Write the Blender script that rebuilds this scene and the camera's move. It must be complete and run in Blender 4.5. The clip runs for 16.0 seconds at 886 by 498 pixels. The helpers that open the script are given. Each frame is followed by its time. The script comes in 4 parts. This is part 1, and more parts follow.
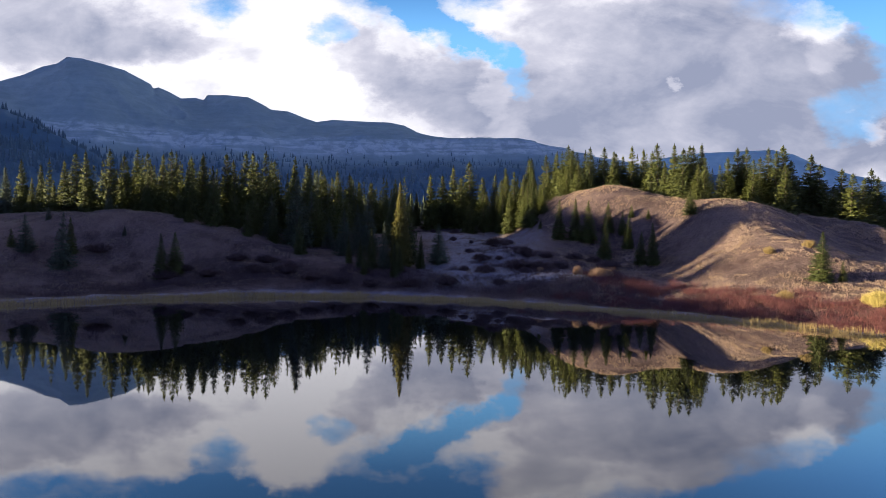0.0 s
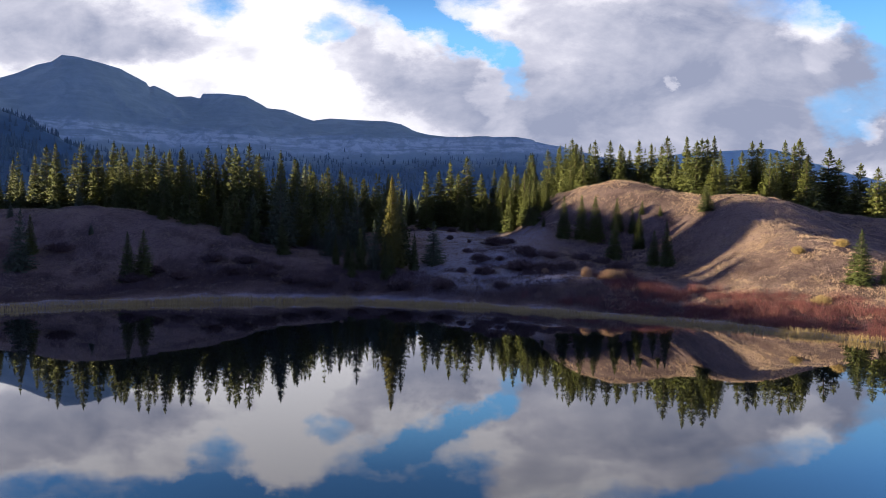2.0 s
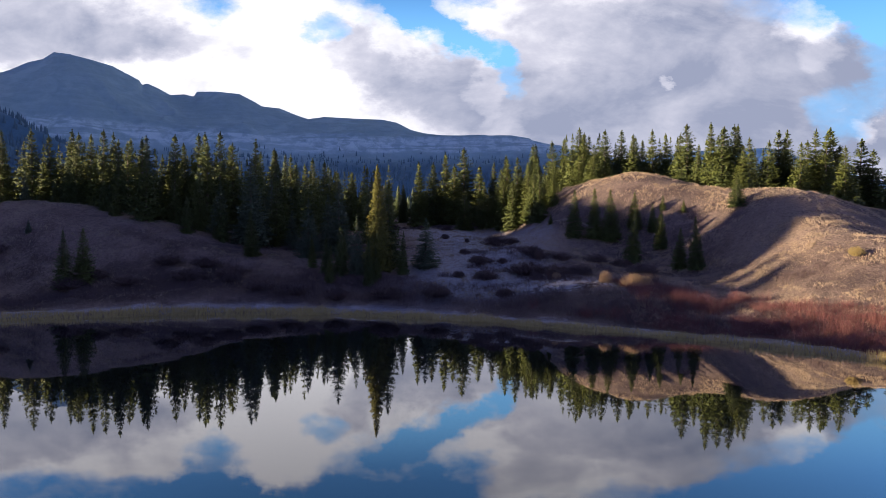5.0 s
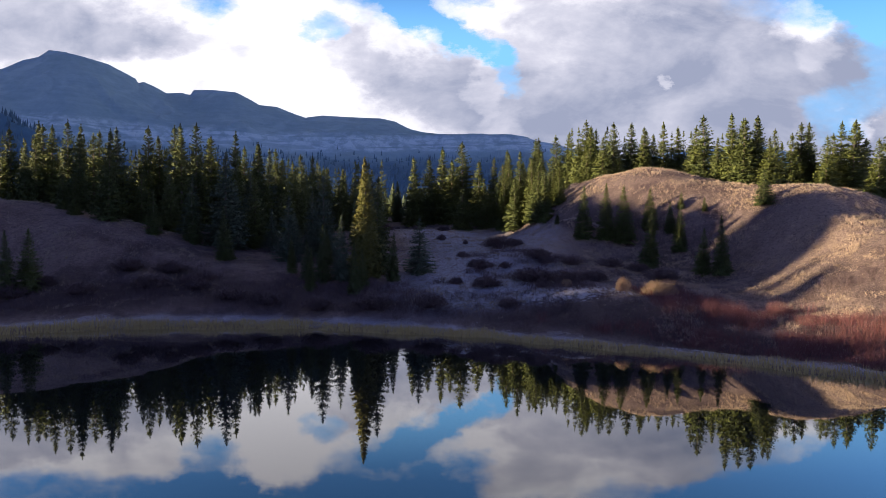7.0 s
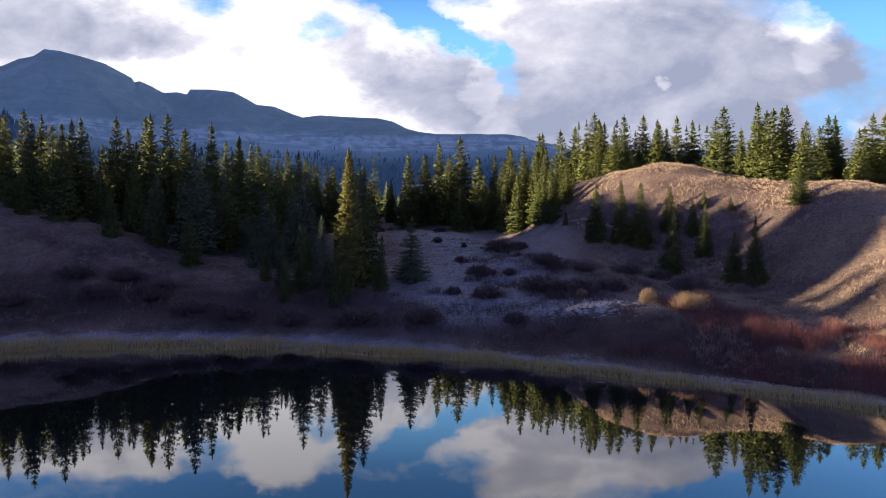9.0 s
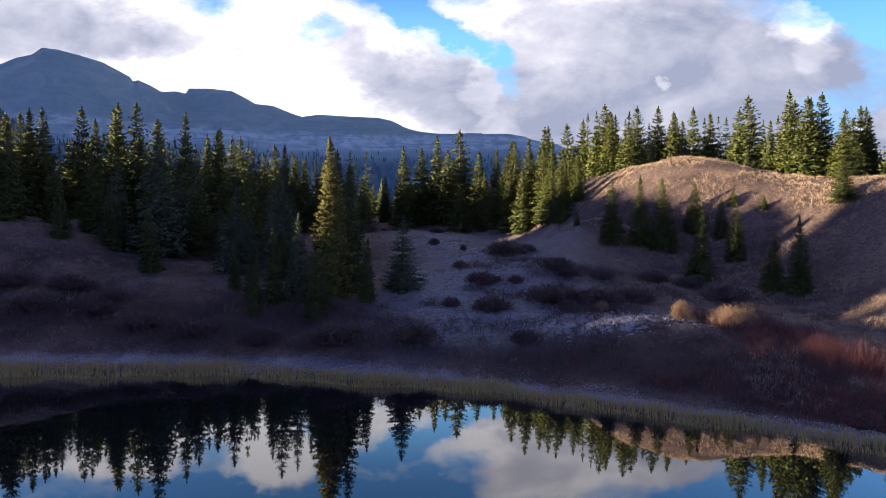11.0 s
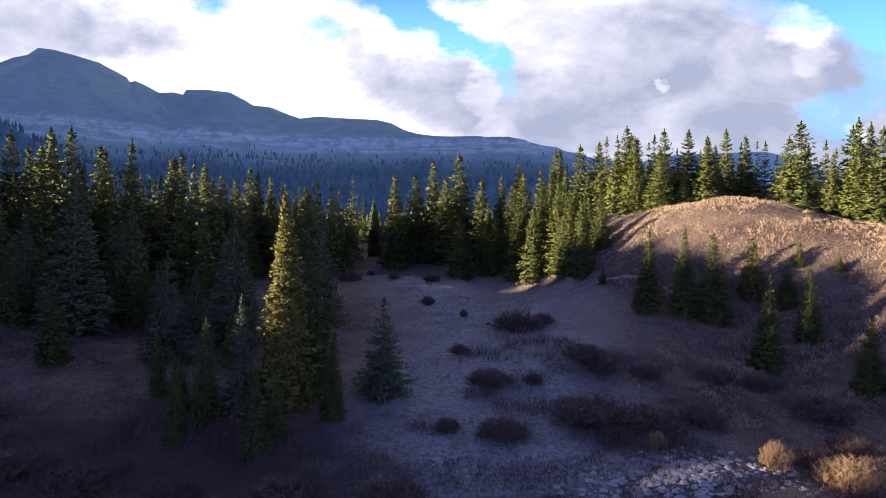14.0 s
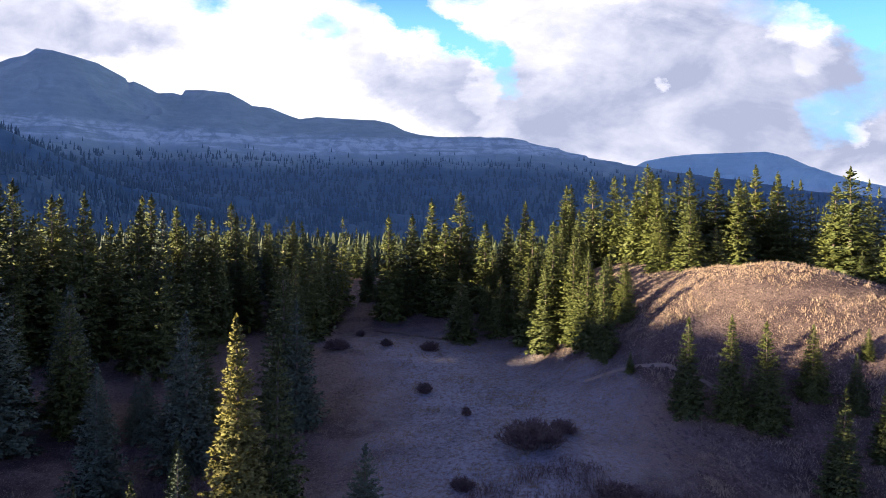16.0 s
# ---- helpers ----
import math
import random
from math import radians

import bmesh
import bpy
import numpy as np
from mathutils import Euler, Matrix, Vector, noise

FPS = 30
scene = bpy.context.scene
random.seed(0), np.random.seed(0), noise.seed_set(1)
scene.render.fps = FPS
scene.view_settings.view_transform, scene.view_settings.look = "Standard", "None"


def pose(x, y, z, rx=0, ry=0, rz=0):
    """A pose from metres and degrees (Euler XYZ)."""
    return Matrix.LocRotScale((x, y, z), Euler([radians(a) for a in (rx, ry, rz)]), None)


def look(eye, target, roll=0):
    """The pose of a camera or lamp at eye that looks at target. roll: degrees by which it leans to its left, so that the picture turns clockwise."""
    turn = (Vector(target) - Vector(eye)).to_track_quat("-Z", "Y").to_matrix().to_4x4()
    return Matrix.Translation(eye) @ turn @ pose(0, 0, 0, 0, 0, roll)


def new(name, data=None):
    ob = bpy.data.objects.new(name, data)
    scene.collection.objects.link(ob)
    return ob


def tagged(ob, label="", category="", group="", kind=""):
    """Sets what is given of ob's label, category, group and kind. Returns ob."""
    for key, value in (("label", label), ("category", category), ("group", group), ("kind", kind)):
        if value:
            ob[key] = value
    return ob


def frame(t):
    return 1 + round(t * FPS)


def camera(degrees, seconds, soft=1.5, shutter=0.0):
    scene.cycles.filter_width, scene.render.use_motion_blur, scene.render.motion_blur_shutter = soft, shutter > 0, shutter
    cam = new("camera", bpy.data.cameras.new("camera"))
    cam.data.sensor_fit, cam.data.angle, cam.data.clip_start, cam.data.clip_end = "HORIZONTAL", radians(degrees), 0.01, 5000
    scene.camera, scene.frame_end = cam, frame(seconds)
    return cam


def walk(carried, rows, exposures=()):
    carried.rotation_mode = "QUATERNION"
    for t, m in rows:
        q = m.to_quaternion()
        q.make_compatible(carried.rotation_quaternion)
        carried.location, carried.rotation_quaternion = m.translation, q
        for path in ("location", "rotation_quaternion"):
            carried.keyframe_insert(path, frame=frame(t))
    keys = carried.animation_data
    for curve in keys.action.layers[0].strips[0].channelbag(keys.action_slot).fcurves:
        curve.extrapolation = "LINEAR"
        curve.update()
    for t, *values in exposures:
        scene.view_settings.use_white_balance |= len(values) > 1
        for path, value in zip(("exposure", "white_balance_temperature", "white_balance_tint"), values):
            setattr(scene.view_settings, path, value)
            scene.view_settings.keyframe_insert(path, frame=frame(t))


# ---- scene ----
# ---------------------------------------------------------------- camera
cam = camera(69.2, 16.0, soft=0.7)
METRES, EYE, TILT, LEAN, TURN = 100.0, 12.32, -1.477, -0.47, 0.0
ROWS = [
    (0.0, 0.0, 0.0, 0.0, 0.0, 0.0, -0.0),
    (0.5, 0.0009, 0.0284, 0.0007, -0.05, -0.03, 0.01),
    (1.0, 0.0019, 0.0573, 0.0009, -0.11, -0.05, 0.01),
    (1.5, 0.003, 0.0861, 0.0009, -0.16, -0.06, 0.01),
    (2.0, 0.0039, 0.115, 0.001, -0.22, -0.07, 0.03),
    (2.5, 0.0047, 0.1437, 0.0013, -0.29, -0.09, 0.04),
    (3.0, 0.0055, 0.1725, 0.0014, -0.36, -0.08, 0.04),
    (3.5, 0.0059, 0.2014, 0.0016, -0.42, -0.09, 0.02),
    (4.0, 0.0064, 0.2306, 0.0019, -0.48, -0.1, 0.02),
    (6.5, 0.0125, 0.3777, 0.0072, -0.68, -0.2, 0.06),
    (7.0, 0.0136, 0.4078, 0.009, -0.73, -0.21, 0.04),
    (7.5, 0.015, 0.4379, 0.0101, -0.78, -0.19, 0.02),
    (8.0, 0.0164, 0.4683, 0.0116, -0.82, -0.19, 0.03),
    (8.5, 0.0175, 0.4985, 0.0131, -0.87, -0.18, -0.0),
    (9.0, 0.0184, 0.5287, 0.0142, -0.92, -0.17, -0.0),
    (11.5, 0.026, 0.6735, 0.0208, -0.95, -0.18, -0.07),
    (12.0, 0.0276, 0.7051, 0.0253, -0.97, -0.17, -0.11),
    (12.5, 0.0287, 0.7333, 0.0347, -0.99, -0.1, -0.19),
    (13.0, 0.0301, 0.7656, 0.0545, -0.99, -0.08, -0.23),
    (13.5, 0.0297, 0.7936, 0.0748, -1.06, -0.13, -0.24),
    (14.0, 0.0307, 0.8265, 0.0961, -1.06, -0.05, -0.3),
    (14.5, 0.0307, 0.8553, 0.1162, -1.11, -0.04, -0.3),
    (15.0, 0.0313, 0.8883, 0.1394, -1.11, -0.04, -0.29),
    (15.5, 0.0323, 0.9167, 0.1604, -1.08, -0.06, -0.3),
    (16.0, 0.0338, 0.9497, 0.1851, -1.05, -0.14, -0.29),
]
EXPOSURES = [(0.0, 1.84, 6200, 12), (7.0, 1.95, 6250, 12), (12.0, 2.14, 6300, 12), (16.0, 2.38, 6300, 12)]
walk(cam, [(t, pose(0, 0, EYE, TILT, LEAN, TURN) @ pose(METRES * x, METRES * y, METRES * z, 90 + pitch, roll, yaw)) for t, x, y, z, yaw, pitch, roll in ROWS], EXPOSURES)

# ---------------------------------------------------------------- sun
SUN_AZ, SUN_EL = 257.0, 6.5      # compass bearing of the sun (y is north) and its height
az, el = radians(SUN_AZ), radians(SUN_EL)
to_sun = Vector((math.sin(az) * math.cos(el), math.cos(az) * math.cos(el), math.sin(el)))
sun_data = bpy.data.lights.new("sun", "SUN")
sun_data.energy, sun_data.angle, sun_data.color = 5.0, radians(0.6), (1.0, 0.83, 0.55)
sun = new("sun", sun_data)
sun.matrix_world = look(to_sun * 500, (0, 0, 0))


# ---------------------------------------------------------------- node helpers
class Tree:
    """A small wrapper that makes and links shader nodes."""

    def __init__(self, tree):
        self.t = tree

    def node(self, kind, **values):
        n = self.t.nodes.new(kind)
        for key, value in values.items():
            setattr(n, key, value)
        return n

    def put(self, socket, value):
        if hasattr(value, "is_output"):
            self.t.links.new(value, socket)
        else:
            socket.default_value = value

    def math(self, op, a, b=0.0, c=0.0, clamp=False):
        n = self.node("ShaderNodeMath", operation=op, use_clamp=clamp)
        for s, v in zip(n.inputs, (a, b, c)):
            self.put(s, v)
        return n.outputs[0]

    def vec(self, op, a, b=(0, 0, 0)):
        n = self.node("ShaderNodeVectorMath", operation=op)
        self.put(n.inputs[0], a)
        self.put(n.inputs[1], b)
        return n.outputs[0]

    def step(self, x, lo, hi, a=0.0, b=1.0):
        n = self.node("ShaderNodeMapRange", interpolation_type="SMOOTHSTEP")
        for s, v in zip(n.inputs, (x, lo, hi, a, b)):
            self.put(s, v)
        return n.outputs[0]

    def noise(self, vector, scale, detail=4.0, rough=0.55, warp=0.0):
        n = self.node("ShaderNodeTexNoise")
        self.put(n.inputs["Vector"], vector)
        for key, v in (("Scale", scale), ("Detail", detail), ("Roughness", rough), ("Distortion", warp)):
            n.inputs[key].default_value = v
        return n.outputs[0]

    def mix(self, f, a, b):
        n = self.node("ShaderNodeMix", data_type="RGBA")
        self.put(n.inputs[0], f)
        for s, v in ((n.inputs[6], a), (n.inputs[7], b)):
            self.put(s, (*v, 1.0) if isinstance(v, tuple) and len(v) == 3 else v)
        return n.outputs[2]

    def xyz(self, v):
        n = self.node("ShaderNodeSeparateXYZ")
        self.put(n.inputs[0], v)
        return n.outputs

    def join(self, x, y, z):
        n = self.node("ShaderNodeCombineXYZ")
        for s, v in zip(n.inputs, (x, y, z)):
            self.put(s, v)
        return n.outputs[0]


# ---------------------------------------------------------------- sky
world = bpy.data.worlds.new("sky")
scene.world = world
world.use_nodes = True
world.node_tree.nodes.clear()
k = Tree(world.node_tree)
sky = k.node("ShaderNodeTexSky", sky_type="NISHITA", sun_disc=False)
sky.sun_elevation, sky.sun_rotation = el, az
sky.altitude, sky.air_density, sky.dust_density, sky.ozone_density = 3000.0, 1.0, 0.4, 1.4
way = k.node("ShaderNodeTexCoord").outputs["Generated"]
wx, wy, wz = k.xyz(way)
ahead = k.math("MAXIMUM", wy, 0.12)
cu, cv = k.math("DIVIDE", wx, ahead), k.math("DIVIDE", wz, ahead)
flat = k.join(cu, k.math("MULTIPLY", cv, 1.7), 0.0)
# ragged edges: the place is pushed about by two sizes of noise
push = k.vec("SUBTRACT", k.node("ShaderNodeTexNoise").outputs["Color"], (0.5, 0.5, 0.5))
pn = push.node.inputs[0].links[0].from_node
k.put(pn.inputs["Vector"], flat)
pn.inputs["Scale"].default_value, pn.inputs["Detail"].default_value, pn.inputs["Roughness"].default_value = 8.0, 7.0, 0.62
px, py, pz = k.xyz(push)
U = k.math("MULTIPLY_ADD", px, 0.17, cu)
V = k.math("MULTIPLY_ADD", py, 0.12, cv)


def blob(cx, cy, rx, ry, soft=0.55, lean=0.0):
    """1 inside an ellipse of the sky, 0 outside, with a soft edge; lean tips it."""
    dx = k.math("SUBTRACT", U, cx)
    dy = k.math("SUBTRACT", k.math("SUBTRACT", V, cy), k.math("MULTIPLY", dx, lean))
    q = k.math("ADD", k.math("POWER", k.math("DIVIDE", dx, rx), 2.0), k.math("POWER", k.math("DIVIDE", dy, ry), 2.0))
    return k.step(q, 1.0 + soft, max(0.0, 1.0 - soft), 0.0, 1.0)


def total(parts):
    s = parts[0]
    for p in parts[1:]:
        s = k.math("ADD", s, p)
    return s


def times(a, b):
    return k.math("MULTIPLY", a, b)


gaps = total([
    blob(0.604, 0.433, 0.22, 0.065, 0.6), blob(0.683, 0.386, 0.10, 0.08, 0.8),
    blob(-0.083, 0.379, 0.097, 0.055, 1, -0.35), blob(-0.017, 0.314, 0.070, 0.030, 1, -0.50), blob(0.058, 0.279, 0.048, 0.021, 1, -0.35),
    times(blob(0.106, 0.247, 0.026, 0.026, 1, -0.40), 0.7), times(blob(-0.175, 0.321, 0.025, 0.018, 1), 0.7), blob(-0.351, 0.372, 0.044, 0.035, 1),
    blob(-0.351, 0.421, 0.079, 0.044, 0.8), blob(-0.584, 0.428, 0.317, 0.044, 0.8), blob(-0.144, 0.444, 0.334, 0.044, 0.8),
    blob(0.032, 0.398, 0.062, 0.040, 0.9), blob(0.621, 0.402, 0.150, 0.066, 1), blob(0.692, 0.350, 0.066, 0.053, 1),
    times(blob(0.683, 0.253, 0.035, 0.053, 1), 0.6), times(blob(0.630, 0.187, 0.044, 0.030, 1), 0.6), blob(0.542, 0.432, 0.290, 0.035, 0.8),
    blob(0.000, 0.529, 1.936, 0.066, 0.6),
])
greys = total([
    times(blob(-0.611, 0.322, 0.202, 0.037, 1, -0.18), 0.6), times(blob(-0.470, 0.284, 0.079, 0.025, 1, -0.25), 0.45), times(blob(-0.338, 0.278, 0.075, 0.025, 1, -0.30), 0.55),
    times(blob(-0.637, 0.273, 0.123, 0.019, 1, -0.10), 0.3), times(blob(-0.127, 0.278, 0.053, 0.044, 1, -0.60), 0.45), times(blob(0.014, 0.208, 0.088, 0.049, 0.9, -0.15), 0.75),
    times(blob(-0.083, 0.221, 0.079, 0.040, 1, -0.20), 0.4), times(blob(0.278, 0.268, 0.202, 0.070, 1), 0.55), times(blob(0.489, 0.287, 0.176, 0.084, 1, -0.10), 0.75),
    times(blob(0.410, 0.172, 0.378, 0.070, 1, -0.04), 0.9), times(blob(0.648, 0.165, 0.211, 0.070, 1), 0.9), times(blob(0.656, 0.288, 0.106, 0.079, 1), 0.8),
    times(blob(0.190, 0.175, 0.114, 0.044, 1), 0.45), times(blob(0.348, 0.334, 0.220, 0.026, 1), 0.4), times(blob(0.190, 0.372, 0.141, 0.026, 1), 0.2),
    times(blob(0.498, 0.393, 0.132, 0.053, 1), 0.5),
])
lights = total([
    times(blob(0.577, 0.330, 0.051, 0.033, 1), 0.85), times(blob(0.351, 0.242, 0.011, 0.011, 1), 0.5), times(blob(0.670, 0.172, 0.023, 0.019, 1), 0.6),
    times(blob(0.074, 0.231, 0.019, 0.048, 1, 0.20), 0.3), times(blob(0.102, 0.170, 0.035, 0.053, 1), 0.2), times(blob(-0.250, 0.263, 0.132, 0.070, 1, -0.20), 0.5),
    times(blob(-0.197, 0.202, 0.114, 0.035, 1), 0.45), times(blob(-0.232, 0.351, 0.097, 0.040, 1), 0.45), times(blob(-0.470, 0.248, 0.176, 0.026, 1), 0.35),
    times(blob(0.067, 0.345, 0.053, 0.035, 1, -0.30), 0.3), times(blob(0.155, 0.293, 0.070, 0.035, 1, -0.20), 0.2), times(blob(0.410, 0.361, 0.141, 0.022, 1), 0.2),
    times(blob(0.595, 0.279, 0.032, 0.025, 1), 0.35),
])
billow = k.noise(flat, 6.0, 8.0, 0.58, 0.35)
# the lit and the shaded side of each puff: the same noise a little towards the light
towards = k.vec("ADD", flat, (-0.035, 0.045, 0.0))
relief = k.math("SUBTRACT", k.noise(towards, 6.0, 8.0, 0.58, 0.35), billow)
fine = k.noise(flat, 24.0, 6.0, 0.62, 0.3)
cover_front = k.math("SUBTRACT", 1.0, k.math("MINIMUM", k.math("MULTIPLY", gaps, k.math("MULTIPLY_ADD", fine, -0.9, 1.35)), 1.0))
cover_rest = k.step(k.noise(way, 2.2, 6.0, 0.6), 0.62, 0.76)
in_front = k.step(wy, 0.30, 0.62)
cover = k.math("ADD", times(cover_front, in_front), times(cover_rest, k.math("SUBTRACT", 1.0, in_front)), clamp=True)
greys = k.math("SUBTRACT", 0.92, k.math("MULTIPLY", k.math("EXPONENT", k.math("MULTIPLY", greys, -1.5)), 0.92))
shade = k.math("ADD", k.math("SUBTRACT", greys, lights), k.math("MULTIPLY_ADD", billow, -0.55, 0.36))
shade = k.math("MULTIPLY_ADD", relief, 0.95, shade)
shade = k.math("ADD", shade, k.math("MULTIPLY_ADD", fine, -0.22, 0.11))
shade_rest = k.math("MULTIPLY_ADD", k.noise(way, 3.1, 5.0, 0.6), 0.9, 0.45)
shade = k.math("ADD", times(shade, in_front), times(shade_rest, k.math("SUBTRACT", 1.0, in_front)), clamp=True)
ramp = k.node("ShaderNodeValToRGB")
k.put(ramp.inputs[0], shade)
ramp.color_ramp.elements[0].position, ramp.color_ramp.elements[0].color = 0.0, (1.42, 1.38, 1.40, 1)
ramp.color_ramp.elements[1].position, ramp.color_ramp.elements[1].color = 1.0, (0.46, 0.50, 0.66, 1)
mid = ramp.color_ramp.elements.new(0.40)
mid.color = (0.93, 0.92, 1.03, 1)
blue = k.node("ShaderNodeVectorMath", operation="SCALE")
k.put(blue.inputs[0], k.vec("MULTIPLY", sky.outputs[0], k.mix(in_front, (0.92, 0.79, 1.36), (0.56, 0.86, 1.14))))
blue.inputs["Scale"].default_value = 0.42
backdrop = k.node("ShaderNodeBackground")
dim = k.node("ShaderNodeVectorMath", operation="SCALE")
pale_gap = times(in_front, k.step(cv, 0.40, 0.27, 0.0, 0.95))
k.put(dim.inputs[0], k.mix(cover, k.mix(pale_gap, blue.outputs[0], (0.36, 0.88, 1.50)), ramp.outputs[0]))
low_sky = k.step(wz, 0.62, 0.15, 0.50, 1.32)
k.put(dim.inputs["Scale"], k.math("ADD", in_front, times(low_sky, k.math("SUBTRACT", 1.0, in_front))))
k.put(backdrop.inputs["Color"], dim.outputs[0])
backdrop.inputs["Strength"].default_value = 0.205
k.t.links.new(backdrop.outputs[0], k.node("ShaderNodeOutputWorld").inputs[0])


# ---------------------------------------------------------------- materials
def material(name, rough=0.8, spec=0.3):
    m = bpy.data.materials.new(name)
    m.use_nodes = True
    t = Tree(m.node_tree)
    b = m.node_tree.nodes["Principled BSDF"]
    b.inputs["Roughness"].default_value = rough
    b.inputs["Specular IOR Level"].default_value = spec
    return m, t, b


def bump(t, b, height, strength=0.4, distance=0.05):
    n = t.node("ShaderNodeBump")
    n.inputs["Strength"].default_value, n.inputs["Distance"].default_value = strength, distance
    t.put(n.inputs["Height"], height)
    t.put(b.inputs["Normal"], n.outputs[0])


def place(t):
    return t.node("ShaderNodeNewGeometry").outputs["Position"]


def leafy(name, dark, light, tip, rough=0.65, spread=0.5):
    """Foliage or dry stems: each plant and each blade of its own tint."""
    m, t, b = material(name, rough, 0.25)
    geo = t.node("ShaderNodeNewGeometry")
    plant = t.node("ShaderNodeObjectInfo").outputs["Random"]
    blade = geo.outputs["Random Per Island"]
    patch = t.noise(geo.outputs["Position"], 0.09, 3.0)
    c = t.mix(t.math("MULTIPLY_ADD", plant, 0.7, t.math("MULTIPLY", patch, 0.3)), dark, light)
    c = t.mix(t.math("MULTIPLY", t.math("POWER", blade, 2.0), spread), c, tip)
    t.put(b.inputs["Base Color"], c)
    return m


NEEDLES = leafy("spruce_needles", (0.036, 0.050, 0.014), (0.082, 0.092, 0.017), (0.122, 0.122, 0.024), 0.65, 0.4)
NEEDLES_BLUE = leafy("blue_spruce_needles", (0.052, 0.070, 0.042), (0.076, 0.096, 0.054), (0.10, 0.12, 0.070))
# low sun's gold put into the needle colour of the tallest shore spruce
NEEDLES_SUNLIT = leafy("sunlit_spruce_needles", (0.098, 0.092, 0.018), (0.122, 0.112, 0.022), (0.165, 0.142, 0.034))
REEDS = leafy("sedge_blades", (0.25, 0.170, 0.050), (0.38, 0.270, 0.095), (0.50, 0.39, 0.18), 0.6)
FROSTED = leafy("frosted_grass", (0.36, 0.315, 0.31), (0.50, 0.455, 0.45), (0.62, 0.58, 0.585), 0.8)
DRY = leafy("dry_grass", (0.17, 0.125, 0.085), (0.27, 0.20, 0.13), (0.34, 0.265, 0.17), 0.7)
# straw colour brightened for the sun that falls on the knoll
SUNLIT_GOLD_GRASS = leafy("sunlit_golden_grass", (0.21, 0.138, 0.092), (0.335, 0.235, 0.155), (0.46, 0.35, 0.24), 0.75)
RUSSET = leafy("russet_willow_twigs", (0.085, 0.027, 0.026), (0.135, 0.044, 0.038), (0.22, 0.10, 0.078), 0.7)
TWIGS = leafy("bare_willow_twigs", (0.055, 0.035, 0.036), (0.085, 0.053, 0.050), (0.13, 0.083, 0.074), 0.75)
STRAW = leafy("straw_willow_twigs", (0.17, 0.095, 0.055), (0.26, 0.160, 0.090), (0.38, 0.26, 0.15), 0.75)
OCHRE = leafy("ochre_leaves", (0.19, 0.135, 0.05), (0.25, 0.175, 0.065), (0.30, 0.22, 0.09), 0.65)
YELLOW = leafy("yellow_leaves", (0.30, 0.24, 0.06), (0.40, 0.32, 0.09), (0.48, 0.40, 0.14), 0.6)


def bark_material():
    m, t, b = material("spruce_bark", 0.9, 0.2)
    p = place(t)
    n = t.noise(t.vec("MULTIPLY", p, (9.0, 9.0, 2.0)), 1.0, 6.0)
    t.put(b.inputs["Base Color"], t.mix(n, (0.05, 0.035, 0.026), (0.16, 0.12, 0.095)))
    bump(t, b, n, 0.8, 0.03)
    return m


def snag_material():
    m, t, b = material("weathered_snag", 0.85, 0.2)
    n = t.noise(t.vec("MULTIPLY", place(t), (8.0, 8.0, 0.7)), 1.0, 6.0)
    t.put(b.inputs["Base Color"], t.mix(n, (0.30, 0.26, 0.22), (0.62, 0.57, 0.50)))
    bump(t, b, n, 0.6, 0.02)
    return m


def stone_material():
    m, t, b = material("pale_stone", 0.85, 0.3)
    n = t.noise(place(t), 3.0, 7.0, 0.65)
    t.put(b.inputs["Base Color"], t.mix(n, (0.15, 0.13, 0.125), (0.42, 0.385, 0.365)))
    bump(t, b, n, 0.6, 0.05)
    return m


